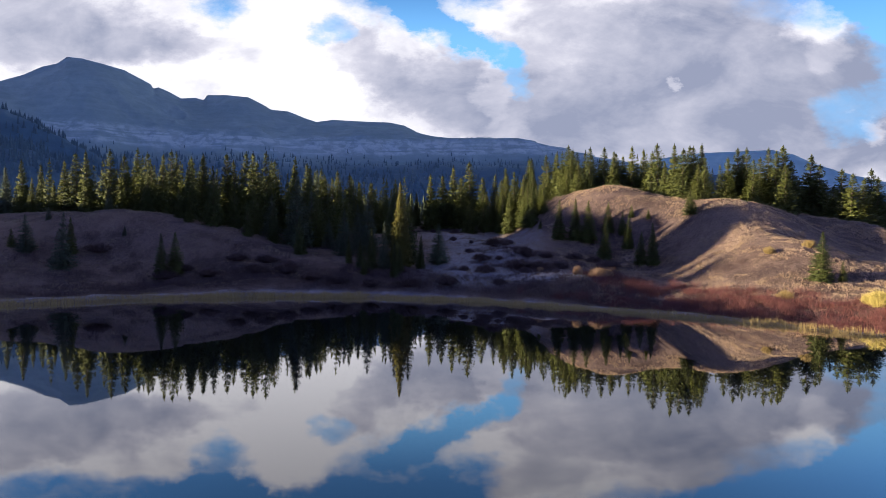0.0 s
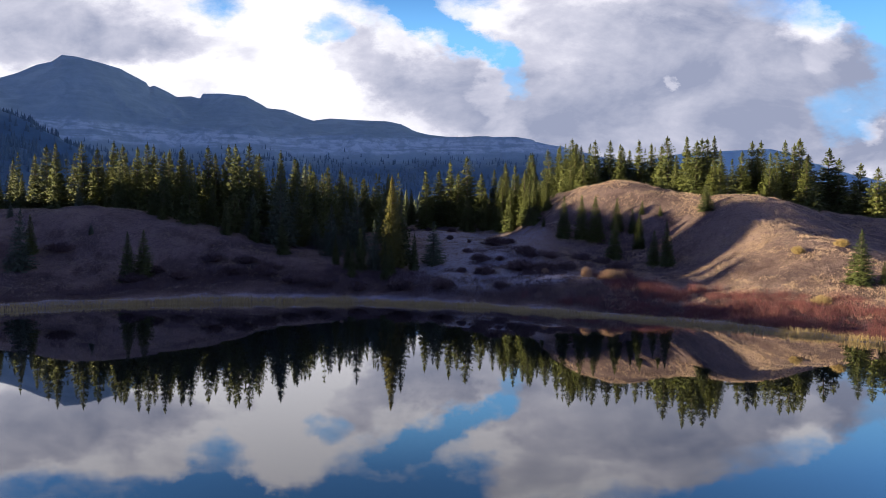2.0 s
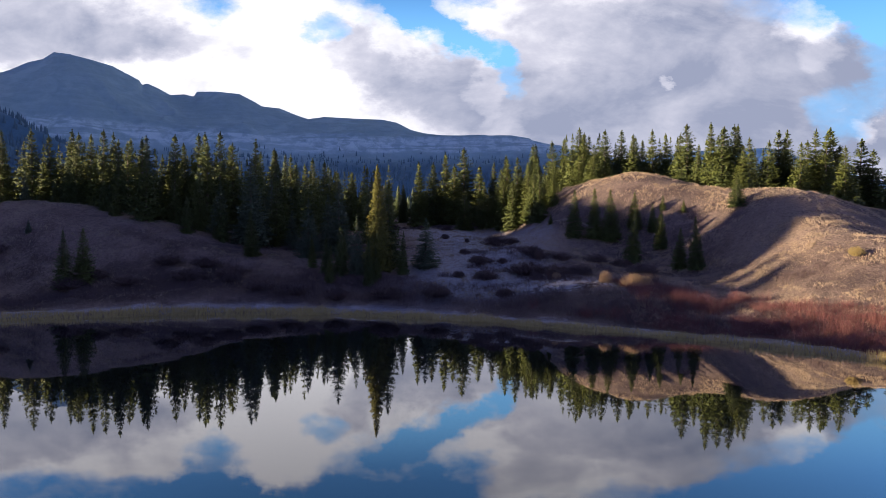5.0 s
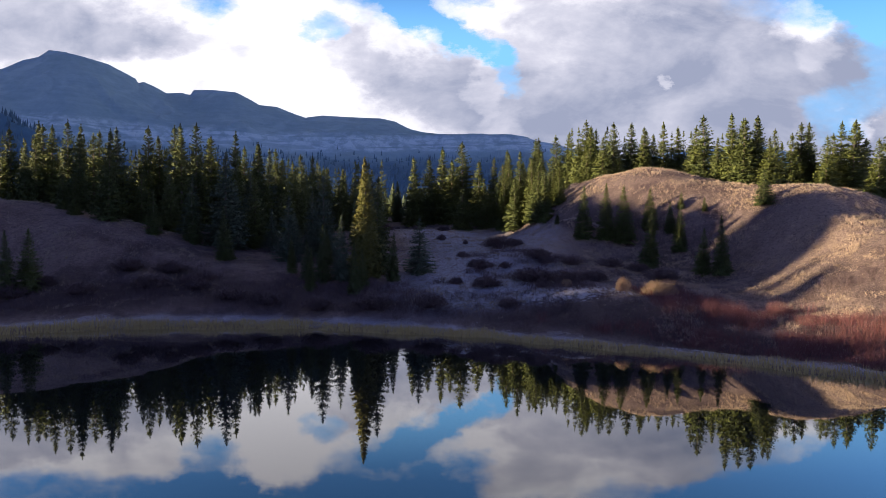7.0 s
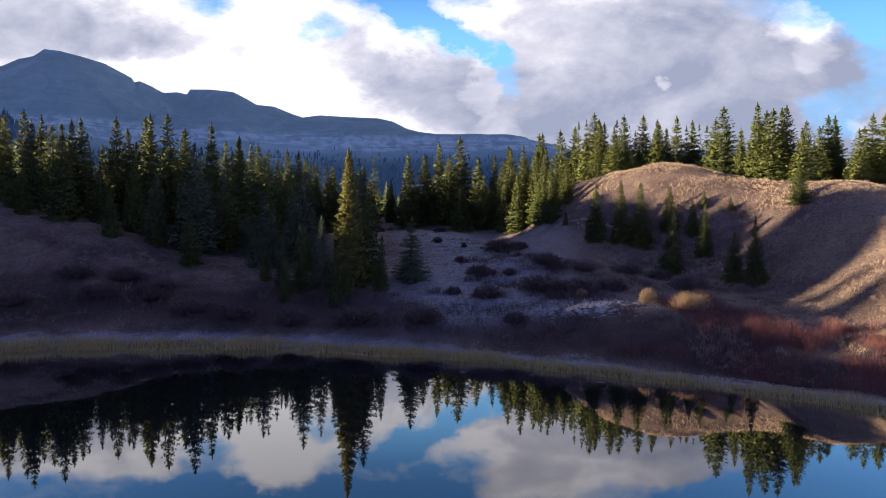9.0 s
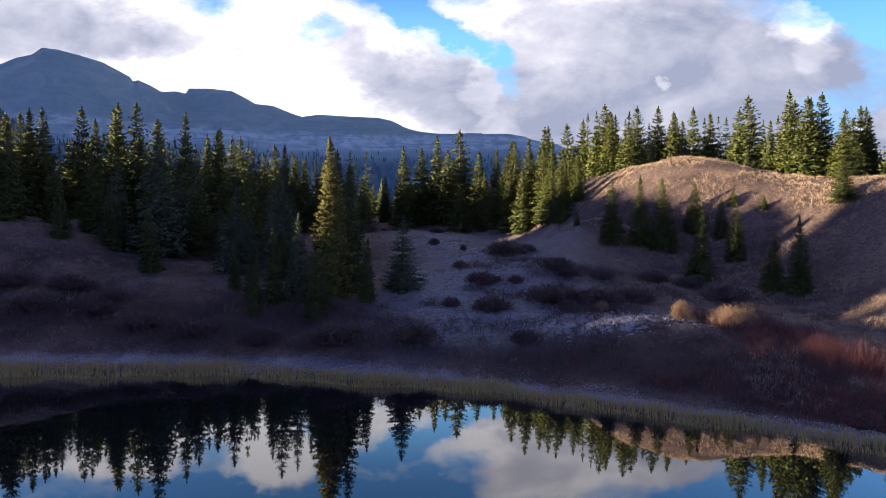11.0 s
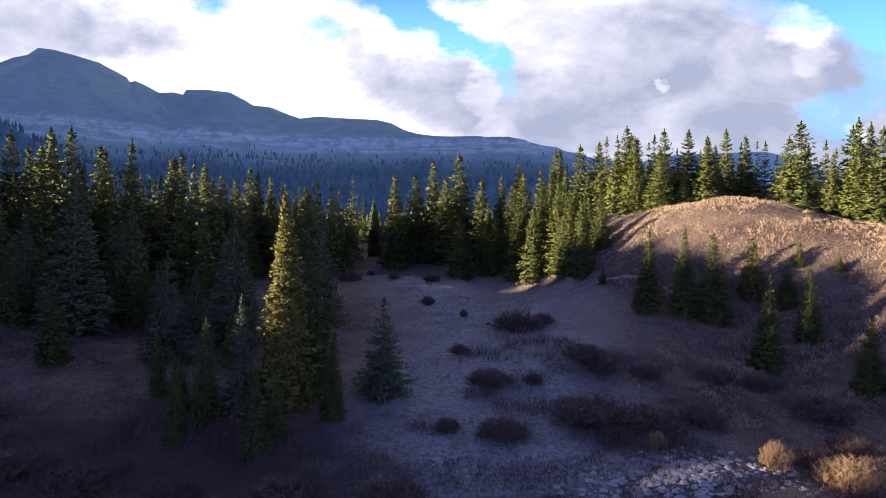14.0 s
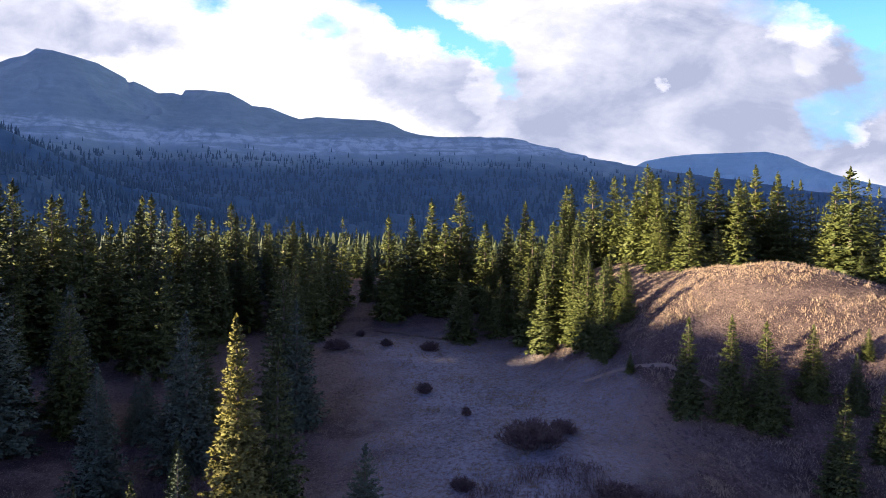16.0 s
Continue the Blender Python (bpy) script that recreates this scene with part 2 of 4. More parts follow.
def ground_material():
    """Dry grass, frost in the damp hollow, bare brown earth between."""
    m, t, b = material("meadow_ground", 0.92, 0.15)
    p = place(t)
    x, y, z = t.xyz(p)
    big, mid_n, small = t.noise(p, 0.035, 4.0), t.noise(p, 0.22, 5.0, 0.6, 0.4), t.noise(p, 2.3, 6.0, 0.65)
    tuft = t.noise(t.vec("MULTIPLY", p, (1.0, 1.0, 0.5)), 7.0, 4.0, 0.7)
    grass = t.mix(t.step(mid_n, 0.38, 0.62), (0.064, 0.041, 0.040), (0.150, 0.102, 0.085))
    grass = t.mix(t.step(big, 0.42, 0.66), grass, (0.205, 0.140, 0.108))
    grass = t.mix(t.math("MULTIPLY", t.step(small, 0.45, 0.70), 0.80), grass, (0.046, 0.030, 0.027))
    grass = t.mix(t.math("MULTIPLY", t.step(tuft, 0.50, 0.72), 0.70), grass, (0.36, 0.265, 0.20))
    # frost lies where the hollow drains towards the lake
    wave = t.math("MULTIPLY_ADD", t.math("SINE", t.math("MULTIPLY", y, 0.085)), 4.0, t.math("MULTIPLY_ADD", y, -0.16, 33.0))
    off = t.math("ABSOLUTE", t.math("SUBTRACT", x, wave))
    damp = t.step(t.math("MULTIPLY_ADD", mid_n, -16.0, t.math("ADD", off, 5.0)), 15.0, 0.0)
    damp = t.math("MULTIPLY", damp, t.math("MULTIPLY", t.step(y, 118.0, 126.0), t.step(y, 205.0, 175.0)))
    frost = t.math("MULTIPLY", damp, t.step(t.math("ADD", small, t.math("MULTIPLY", tuft, 0.5)), 0.52, 0.88))
    bay = t.math("MULTIPLY", t.math("POWER", t.math("ADD", x, 22.0), 2.0), 1.0 / 135.0)
    edge = t.math("ADD", t.math("SUBTRACT", y, 119.3), t.math("MULTIPLY_ADD", mid_n, -3.0, t.math("ADD", bay, 1.5)))
    rime = t.math("MULTIPLY", t.step(edge, 0.6, 1.4), t.step(edge, 4.6, 2.2))
    frost = t.math("MAXIMUM", frost, t.math("MULTIPLY", rime, t.step(tuft, 0.30, 0.62)))
    # dark leaf litter under the willows on the bank
    litter = t.math("MULTIPLY", t.step(t.math("MULTIPLY_ADD", mid_n, 7.0, edge), 8.0, 11.0), t.step(t.math("MULTIPLY_ADD", mid_n, 12.0, edge), 27.0, 18.0))
    grass = t.mix(t.math("MULTIPLY", litter, 0.75), grass, (0.055, 0.034, 0.030))
    c = t.mix(t.math("MULTIPLY", damp, 0.35), grass, (0.125, 0.118, 0.124))
    c = t.mix(t.math("MULTIPLY", frost, 0.46), c, (0.47, 0.485, 0.545))
    clod = t.noise(p, 1.1, 5.0, 0.7, 0.5)
    c = t.mix(t.math("MULTIPLY", t.step(clod, 0.56, 0.70), 0.55), c, (0.065, 0.045, 0.042))
    t.put(b.inputs["Base Color"], c)
    bump(t, b, t.math("MULTIPLY_ADD", mid_n, 1.8, t.math("ADD", small, t.math("MULTIPLY", tuft, 0.5))), 1.0, 0.42)
    return m


def water_material():
    m, t, b = material("still_water", 0.025, 0.5)
    b.inputs["Base Color"].default_value = (0.004, 0.006, 0.009, 1)
    b.inputs["IOR"].default_value = 1.333
    b.inputs["Coat Weight"].default_value, b.inputs["Coat IOR"].default_value, b.inputs["Coat Roughness"].default_value = 1.0, 1.55, 0.015
    p = place(t)
    n = t.noise(t.vec("MULTIPLY", p, (1.0, 0.35, 1.0)), 0.9, 3.0)
    bump(t, b, n, 0.04, 0.02)
    return m


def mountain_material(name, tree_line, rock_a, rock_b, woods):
    """Cliffs and scree above dark woods, with ledges of pale rock between; blue haze is in the colours."""
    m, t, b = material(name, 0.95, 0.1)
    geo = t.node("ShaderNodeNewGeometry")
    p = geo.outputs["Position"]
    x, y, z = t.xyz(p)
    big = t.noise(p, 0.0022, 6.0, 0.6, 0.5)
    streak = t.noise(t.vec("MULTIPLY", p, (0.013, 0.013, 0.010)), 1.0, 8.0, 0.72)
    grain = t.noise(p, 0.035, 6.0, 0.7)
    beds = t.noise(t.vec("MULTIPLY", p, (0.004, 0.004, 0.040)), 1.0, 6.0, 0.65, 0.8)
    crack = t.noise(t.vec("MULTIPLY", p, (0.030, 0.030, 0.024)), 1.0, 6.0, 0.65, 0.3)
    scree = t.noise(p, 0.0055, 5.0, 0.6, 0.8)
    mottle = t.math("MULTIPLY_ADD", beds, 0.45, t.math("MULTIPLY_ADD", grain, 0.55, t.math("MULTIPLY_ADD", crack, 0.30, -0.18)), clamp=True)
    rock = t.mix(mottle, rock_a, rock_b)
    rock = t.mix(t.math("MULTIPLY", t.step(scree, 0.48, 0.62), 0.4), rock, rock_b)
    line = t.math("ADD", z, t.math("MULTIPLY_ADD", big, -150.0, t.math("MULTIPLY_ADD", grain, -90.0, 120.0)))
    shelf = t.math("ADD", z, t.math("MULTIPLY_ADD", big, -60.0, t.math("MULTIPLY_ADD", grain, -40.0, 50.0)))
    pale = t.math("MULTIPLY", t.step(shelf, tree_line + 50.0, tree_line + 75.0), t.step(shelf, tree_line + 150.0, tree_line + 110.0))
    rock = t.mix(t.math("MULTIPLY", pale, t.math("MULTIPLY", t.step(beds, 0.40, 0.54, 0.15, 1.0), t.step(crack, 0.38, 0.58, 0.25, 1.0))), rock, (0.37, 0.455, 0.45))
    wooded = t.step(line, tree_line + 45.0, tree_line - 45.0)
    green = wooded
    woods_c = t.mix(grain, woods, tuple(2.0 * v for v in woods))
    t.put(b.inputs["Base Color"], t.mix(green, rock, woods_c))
    bump(t, b, t.math("ADD", streak, grain), 0.6, 6.0)
    return m


def soil_material():
    m, t, b = material("trodden_soil", 0.95, 0.1)
    n = t.noise(place(t), 4.0, 6.0)
    t.put(b.inputs["Base Color"], t.mix(n, (0.15, 0.11, 0.09), (0.28, 0.21, 0.16)))
    bump(t, b, n, 0.5, 0.03)
    return m


SOIL = soil_material()
BARK, SNAG, STONE = bark_material(), snag_material(), stone_material()
GROUND, WATER = ground_material(), water_material()
# blue of aerial haze is mixed into these rock and wood colours
HAZED_MOUNTAIN = mountain_material("hazed_mountain_rock", 250.0, (0.105, 0.172, 0.180), (0.29, 0.385, 0.37), (0.046, 0.085, 0.108))
# same rock made paler, with more haze put into its colour
HAZED_FAR_MOUNTAIN = mountain_material("hazed_far_mountain_rock", 150.0, (0.18, 0.31, 0.34), (0.32, 0.46, 0.48), (0.11, 0.195, 0.225))
# conifer green shifted to blue, carrying the haze of distance in the colour
HAZED_WOODS = leafy("hazed_distant_conifers", (0.050, 0.092, 0.110), (0.066, 0.114, 0.130), (0.080, 0.130, 0.145), 0.9)
VALLEY = leafy("valley_needles", (0.022, 0.034, 0.014), (0.042, 0.054, 0.017), (0.070, 0.074, 0.022), 0.7)


# ---------------------------------------------------------------- mesh helpers
def mesh(name, verts, faces, mat, smooth=False):
    me = bpy.data.meshes.new(name)
    me.from_pydata([tuple(v) for v in verts], [], faces)
    me.materials.append(mat)
    if smooth:
        me.polygons.foreach_set("use_smooth", [True] * len(me.polygons))
    me.update()
    return me


def part(name, me, parent, label=""):
    ob = new(name, me)
    ob.parent = parent
    return tagged(ob, label)


def crown_normals(tri, x, y, reach, seed=3):
    """Turns the sprays of a crown to face outwards and gives them rounded shading, as a thick bough has."""
    r = np.random.RandomState(seed)
    mid_p = tri.mean(1)
    out = mid_p - np.array([x, y, 0.0])
    out[:, 2] = 0.0
    far = np.linalg.norm(out, axis=1, keepdims=True)
    out = out / np.maximum(far, 0.05 * reach)
    out[:, 2] = 0.30
    out += r.normal(0, 0.48, out.shape)
    out /= np.linalg.norm(out, axis=1, keepdims=True)
    face = np.cross(tri[:, 1] - tri[:, 0], tri[:, 2] - tri[:, 0])
    back = (face * out).sum(1) < 0
    tri = tri.copy()
    tri[back] = tri[back][:, ::-1]
    return tri, np.repeat(out, 3, 0)


def soup(name, points, mat, normals=None):
    """A mesh of loose triangles from an array of n x 3 x 3."""
    pts = np.asarray(points, dtype=np.float32).reshape(-1, 3)
    n = len(pts) // 3
    me = bpy.data.meshes.new(name)
    me.vertices.add(3 * n)
    me.vertices.foreach_set("co", pts.ravel())
    me.loops.add(3 * n)
    me.loops.foreach_set("vertex_index", np.arange(3 * n, dtype=np.int32))
    me.polygons.add(n)
    me.polygons.foreach_set("loop_start", np.arange(0, 3 * n, 3, dtype=np.int32))
    me.materials.append(mat)
    me.update(calc_edges=True)
    me.validate()
    if normals is not None and len(me.loops) == len(normals):
        me.polygons.foreach_set("use_smooth", np.ones(len(me.polygons), dtype=bool))
        me.normals_split_custom_set(normals.tolist())
    return me


def sheet(xs, ys, zs):
    """Vertices and quads of a height field on the lines xs, ys."""
    nx, ny = len(xs), len(ys)
    X, Y = np.meshgrid(xs, ys)
    verts = np.stack([X, Y, zs], -1).reshape(-1, 3)
    i = np.arange(ny - 1)[:, None] * nx + np.arange(nx - 1)[None, :]
    quads = np.stack([i, i + 1, i + nx + 1, i + nx], -1).reshape(-1, 4)
    return verts, quads.tolist()


def value_noise(x, y, seed=0):
    """Smooth noise in -1..1 for arrays."""
    xi, yi = np.floor(x).astype(np.int64), np.floor(y).astype(np.int64)
    fx, fy = x - xi, y - yi
    fx, fy = fx * fx * (3 - 2 * fx), fy * fy * (3 - 2 * fy)

    def h(i, j):
        s = np.sin(i * 127.1 + j * 311.7 + seed * 74.7) * 43758.5453
        return 2 * (s - np.floor(s)) - 1

    return (h(xi, yi) * (1 - fx) + h(xi + 1, yi) * fx) * (1 - fy) + (h(xi, yi + 1) * (1 - fx) + h(xi + 1, yi + 1) * fx) * fy


def fbm(x, y, octaves=5, seed=0, gain=0.5):
    s, amp, f = 0.0, 1.0, 1.0
    for o in range(octaves):
        s = s + amp * value_noise(x * f + 17.3 * o, y * f - 9.1 * o, seed + o)
        amp, f = amp * gain, f * 2.03
    return s


# ---------------------------------------------------------------- the land
# mounds and hollows that shape the slopes: centre, spread, height
BUMPS = [
    (44, 180, 20, 22, 3.5),
    (75, 195, 32, 34, 10.6),
    (115, 190, 35, 45, -0.2),
    (60, 152, 15, 16, 3.0),
    (-97, 172, 28, 28, 3.5),
    (-62, 158, 24, 20, 2.5),
    (-70, 118, 26, 20, -5.5),
    (2, 190, 22, 30, -2.1),
    (-20, 240, 60, 35, 2.2),
    (45, 136, 14, 13, -3.8),
    (70, 108, 18, 14, -1.7),
    (-38, 180, 22, 28, -2.1),
    (100, 140, 30, 25, -4.0),
    (30, 155, 12, 12, -0.2),
    (-130, 190, 40, 40, 1.1),
    (47, 170, 10, 10, 2.7),
    (46, 152, 9, 9, -5.4),
    (62, 130, 12, 12, 3.2),
    (38, 206, 14, 14, 3.8),
    (92, 190, 14, 9, -0.7),
]

# the steep front and the flat top of the knoll, and the shelf on the other side: place, height
KNOLL_SHAPE = [
    (33, 187, 2.33), (28, 171, 1.83), (31, 169, 2.26), (37, 167, 1.44), (55, 165, -0.64), (47, 160, 4.77), (62, 150, 2.28), (68, 120, 3.21),
    (50, 120, -1.44), (62, 143, 0.93), (26, 157, 1.17), (48, 188, -1.7), (60, 177, -1.3), (70, 190, -2.57), (81, 152, 2.02), (92, 168, 0.98),
    (104, 155, 3.1), (73, 152, 1.98), (28, 157, -0.34), (32, 156, -2.04), (35, 155, -1.82), (39, 150, 0.97), (46, 138, -0.89),
]
SLOPE_SHAPE = [
    (3, 165, 0.64), (3, 183, 1.25), (-10, 186, 1.14), (-78, 151, 3.12), (-67, 151, 1.8), (-48, 127, 0.55), (24, 119, 0.87), (8, 139, 0.55),
    (-43, 144, 0.9), (-51, 144, 1.92), (-32, 142, 0.47), (-56, 145, 1.53), (20, 172, -2.01), (21, 180, -1.04), (17, 190, -1.88), (22, 164, -0.63),
    (25, 186, 0.58), (15, 176, -0.76), (15, 135, -0.49), (20, 145, 0.39),
]


def shore_y(x):
    """The far shore of the lake, a wide bay."""
    return 119.3 - (x + 22.0) ** 2 / 135.0 + 0.5 * np.sin(x * 0.31) + 0.35 * np.sin(x * 0.83 + 1.0)


def inland(x, y):
    """Metres from the water's edge, negative on the lake."""
    return (y - shore_y(x)) / np.sqrt(1 + ((x + 22.0) / 67.5) ** 2)


def lift(x, y):
    """How much the whole valley floor climbs away from the lake."""
    return 0.01 * y - 0.004 * x - 0.98


def land(x, y, rough=True):
    x, y = np.asarray(x, float), np.asarray(y, float)
    d = inland(x, y)
    rise = (y - 115.0 + (x + 12.0) ** 2 / 155.0) / np.sqrt(1 + ((x + 12.0) / 77.5) ** 2)
    up = 0.25 * np.clip(d / 1.5, 0, 1) + 13 * (1 - np.exp(-np.maximum(rise - 2, 0) / 40)) * np.clip(d / 7, 0, 1)
    z = np.where(d < 0, np.maximum(-3.0, 0.16 * d) - 0.05, up)
    s = 0.0
    for bx, by, sx, sy, h in BUMPS:
        s = s + h * np.exp(-((x - bx) / sx) ** 2 / 2 - ((y - by) / sy) ** 2 / 2)
    for bx, by, h in KNOLL_SHAPE + SLOPE_SHAPE:
        s = s + h * np.exp(-((x - bx) ** 2 + (y - by) ** 2) / 144.5)
    z = z + (s + lift(x, y)) * np.clip((d - 2) / 8, 0, 1)
    if rough:
        z = z + np.clip(d / 6, 0, 1) * (0.38 * fbm(x / 9, y / 9, 3, 3) + 0.17 * fbm(x / 1.9, y / 1.9, 2, 8))
    far = np.clip((np.hypot(x, y - 150) - 230) / 400, 0, 1)
    return np.where(d > 0, z * (1 - far) + far * 6.0, z)


def spaced(core_lo, core_hi, step, lo, hi, grow=1.16):
    out = list(np.arange(core_lo, core_hi + step / 2, step))
    for sign, end in ((1, hi), (-1, lo)):
        v, s = (out[-1], step) if sign > 0 else (out[0], step)
        extra = []
        while sign * (end - v) > 0:
            s *= grow
            v += sign * s
            extra.append(v)
        out = out + extra if sign > 0 else extra[::-1] + out
    return np.array(out)


gx = spaced(-130, 130, 1.1, -4500, 4500)
gy = spaced(82, 215, 0.9, -4500, 4500)
gX, gY = np.meshgrid(gx, gy)
gv, gf = sheet(gx, gy, land(gX, gY))
ground = tagged(new("ground", mesh("ground", gv, gf, GROUND, True)), "dry tan meadow and hillside with frost in the damp hollow", "ground", kind="structure")

wv = [(-420, -420, 0), (420, -420, 0), (420, 130, 0), (-420, 130, 0)]
water = tagged(new("water", mesh("water", wv, [(0, 1, 2, 3)], WATER)), "dark still mountain lake mirroring the sky", "lake", kind="structure")


def crest(az_deg, keys):
    return np.interp(az_deg, [q[0] for q in keys], [q[1] for q in keys])


def range_mesh(keys, az_lo, az_hi, n_az, r_foot, r_crest, r_back, n_r, seed, rough, cliff):
    """A mountain wall seen from the lake: rises from its foot to a crest whose height angle follows keys, steeper near the top."""
    azs = np.linspace(az_lo, az_hi, n_az)
    s = np.sort(np.append(np.linspace(0, 1, n_r - 1), 0.78))
    A, S = np.meshgrid(azs, s)
    top = crest(A, keys)
    wob = 70 * fbm(A / 7.0, A * 0 + 3.3, 2, seed)
    crest_r = r_crest + wob
    rise = np.clip(S / 0.78, 0, 1)
    R = np.where(S < 0.78, r_foot + (crest_r - r_foot) * rise, crest_r + (r_back - crest_r) * (S - 0.78) / 0.22)
    X, Y = R * np.sin(np.radians(A)), R * np.cos(np.radians(A))
    peak = crest_r * np.tan(np.radians(top)) + 12.3
    fade = np.clip(S / 0.2, 0, 1) * np.where(S > 0.6, np.clip((0.79 - S) / 0.10, 0.10, 1), 1)
    swirl = 0.5 * fbm(X / 340, Y / 340, 3, seed + 2)
    gully = np.abs(fbm(X / 620 + swirl, Y / 620 - swirl, 4, seed + 5))
    # woods and scree below, a cliff band, then broken slopes to the crest
    edge = 0.014 * fbm(A / 4.5, A * 0 + 7.1, 2, seed + 21)
    shelf, brow = np.minimum(295.0, 0.74 * peak), np.minimum(385.0, 0.93 * peak)
    a, b = 0.76 + edge, 0.80 + edge
    low = shelf * (0.35 * rise / a + 0.65 * np.clip(rise / a, 0, 1) ** cliff)
    mid_z = shelf + (brow - shelf) * np.clip((rise - a) / (b - a), 0, 1)
    # notches of the skyline do not run down the whole face
    smooth = np.apply_along_axis(lambda q: np.convolve(np.pad(q, 20, "edge"), np.ones(41) / 41.0, "valid"), 1, peak)
    crown = smooth + (peak - smooth) * np.clip((rise - 0.90) / 0.10, 0, 1)
    high = brow + (crown - brow) * np.clip((rise - b) / (1 - b), 0, 1) ** 0.9
    Z = np.where(rise < a, low, np.where(rise < b, mid_z, high))
    room = np.clip((peak - Z) / 90.0, 0.0, 1.0)
    Z = Z + rough * fade * room * (0.40 * fbm(X / 520, Y / 520, 5, seed + 9, 0.55) - 0.45 * gully + 0.12)
    ledge = 26.0
    Z = np.where(rise > 0.7, Z + 0.22 * (np.round(Z / ledge) * ledge - Z) * fade, Z)
    Z = np.where(S > 0.78, peak * (1 - (S - 0.78) / 0.22) ** 1.3, Z) - 12 * (1 - rise)
    verts = np.stack([X, Y, Z], -1).reshape(-1, 3)
    i = np.arange(n_r - 1)[:, None] * n_az + np.arange(n_az - 1)[None, :]
    quads = np.stack([i, i + 1, i + n_az + 1, i + n_az], -1).reshape(-1, 4)
    return verts, quads.tolist(), (A, X, Y, Z, S)


# bearing from the lake and height angle of the skyline
SKYLINE = [
    (-62, 7.4), (-46, 8.6), (-38, 9.6), (-34.47, 10.68), (-33.09, 11.3), (-31.84, 12.07), (-30.93, 12.39), (-30.26, 12.97), (-29.24, 12.98), (-27.9, 12.78),
    (-26.32, 12.47), (-25.1, 11.92), (-24.41, 11.6), (-24.24, 11.27), (-23.86, 11.43), (-23.02, 11.12), (-22.17, 10.7), (-21.09, 10.84), (-20.39, 10.71), (-20.17, 11.13),
    (-18.66, 11.25), (-16.85, 11.19), (-15.69, 10.67), (-14.99, 10.29), (-13.58, 10.22), (-11.91, 9.64), (-11.19, 9.44), (-9.74, 9.68), (-7.29, 9.62), (-4.81, 9.59),
    (-3.56, 9.37), (-2.06, 8.66), (0.2, 8.25), (2.21, 8.26), (4.71, 8.06), (7.69, 7.46), (10.15, 6.95), (14, 6.1), (20, 5), (30, 3.5),
    (42, 2.2),
]
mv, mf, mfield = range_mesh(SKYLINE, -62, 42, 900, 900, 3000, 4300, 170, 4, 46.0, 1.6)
mountain = tagged(new("mountain_range", mesh("mountain_range", mv, mf, HAZED_MOUNTAIN, True)), "rocky mountain ridge in blue haze with cliff bands over dark woods", "mountain", kind="structure")
FAR_LINE = [(8, 3.04), (12, 4.01), (16, 5.09), (18, 6.22), (20, 6.56), (22, 6.7), (27, 6.71), (28.5, 6.29), (30, 5.48), (32, 4.66), (36, 3.53), (46, 1.73)]
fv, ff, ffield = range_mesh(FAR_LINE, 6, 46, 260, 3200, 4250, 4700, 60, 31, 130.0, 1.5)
far_mountain = tagged(new("far_mountain", mesh("far_mountain", fv, ff, HAZED_FAR_MOUNTAIN, True)), "distant haze-grey mountain with its summit under cloud", "mountain", kind="structure")
SPUR = [(-64, 8.96), (-50, 9.14), (-40, 8.89), (-35, 8.5), (-33, 7.91), (-30.5, 6.61), (-27.5, 5.21), (-24, 3.82), (-19, 2.42), (-14, 1.41)]
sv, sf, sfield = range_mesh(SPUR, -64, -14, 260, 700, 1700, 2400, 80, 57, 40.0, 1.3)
spur = tagged(new("wooded_spur", mesh("wooded_spur", sv, sf, HAZED_MOUNTAIN, True)), "dark wooded mountain spur below the peak", "mountain", kind="structure")

# unseen ridges added sunward to cast shade: one beside the lake, one high beyond
across, along = Vector((-math.sin(az), -math.cos(az), 0)), Vector((math.cos(az), -math.sin(az), 0))


def shade_ridge(name, at, lo, hi, n, height, width, jag, label, mat, base=0.0):
    vs = np.linspace(lo, hi, n)
    us = np.linspace(-1, 1, 15)
    Vv, Uu = np.meshgrid(vs, us)
    h = np.asarray([height(q) for q in vs])[None, :] + jag * fbm(Vv / (jag * 0.9), Vv * 0 + 1.7, 5, 77, 0.7)
    Z = base + (h - base) * (1 - np.abs(Uu)) ** 0.8
    P = [float(at + width * u) * across + float(v) * along for u, v in zip(Uu.ravel(), Vv.ravel())]
    verts = [(q.x, q.y, z) for q, z in zip(P, Z.ravel())]
    i = np.arange(14)[:, None] * n + np.arange(n - 1)[None, :]
    quads = np.stack([i, i + 1, i + n + 1, i + n], -1).reshape(-1, 4).tolist()
    return tagged(new(name, mesh(name, verts, quads, mat)), label, "hill", kind="structure")


# crest heights chosen for where the shade should end; dips pass sunlight
def near_shade_height(v):
    return float(np.interp(v, [0, 90, 100, 105, 108, 109.5, 111.5, 112.4, 113.2, 114, 115.2, 115.8, 116.5, 117.3, 121, 127, 131, 133.2, 133.9, 135.3, 136.0, 138, 146, 152, 157, 162, 165, 166.5, 169, 170.5, 182, 190, 260],
                           [24.0, 26.0, 26.5, 27.5, 29.0, 34.0, 35.0, 28.0, 28.0, 35.0, 37.0, 27.0, 27.0, 39.0, 44.5, 48.0, 48.0, 46.0, 31.0, 31.0, 41.0, 43.0, 42.5, 44.0, 44.0, 44.0, 42.0, 38.0, 36.0, 35.0, 34.5, 30.0, 28.0]))


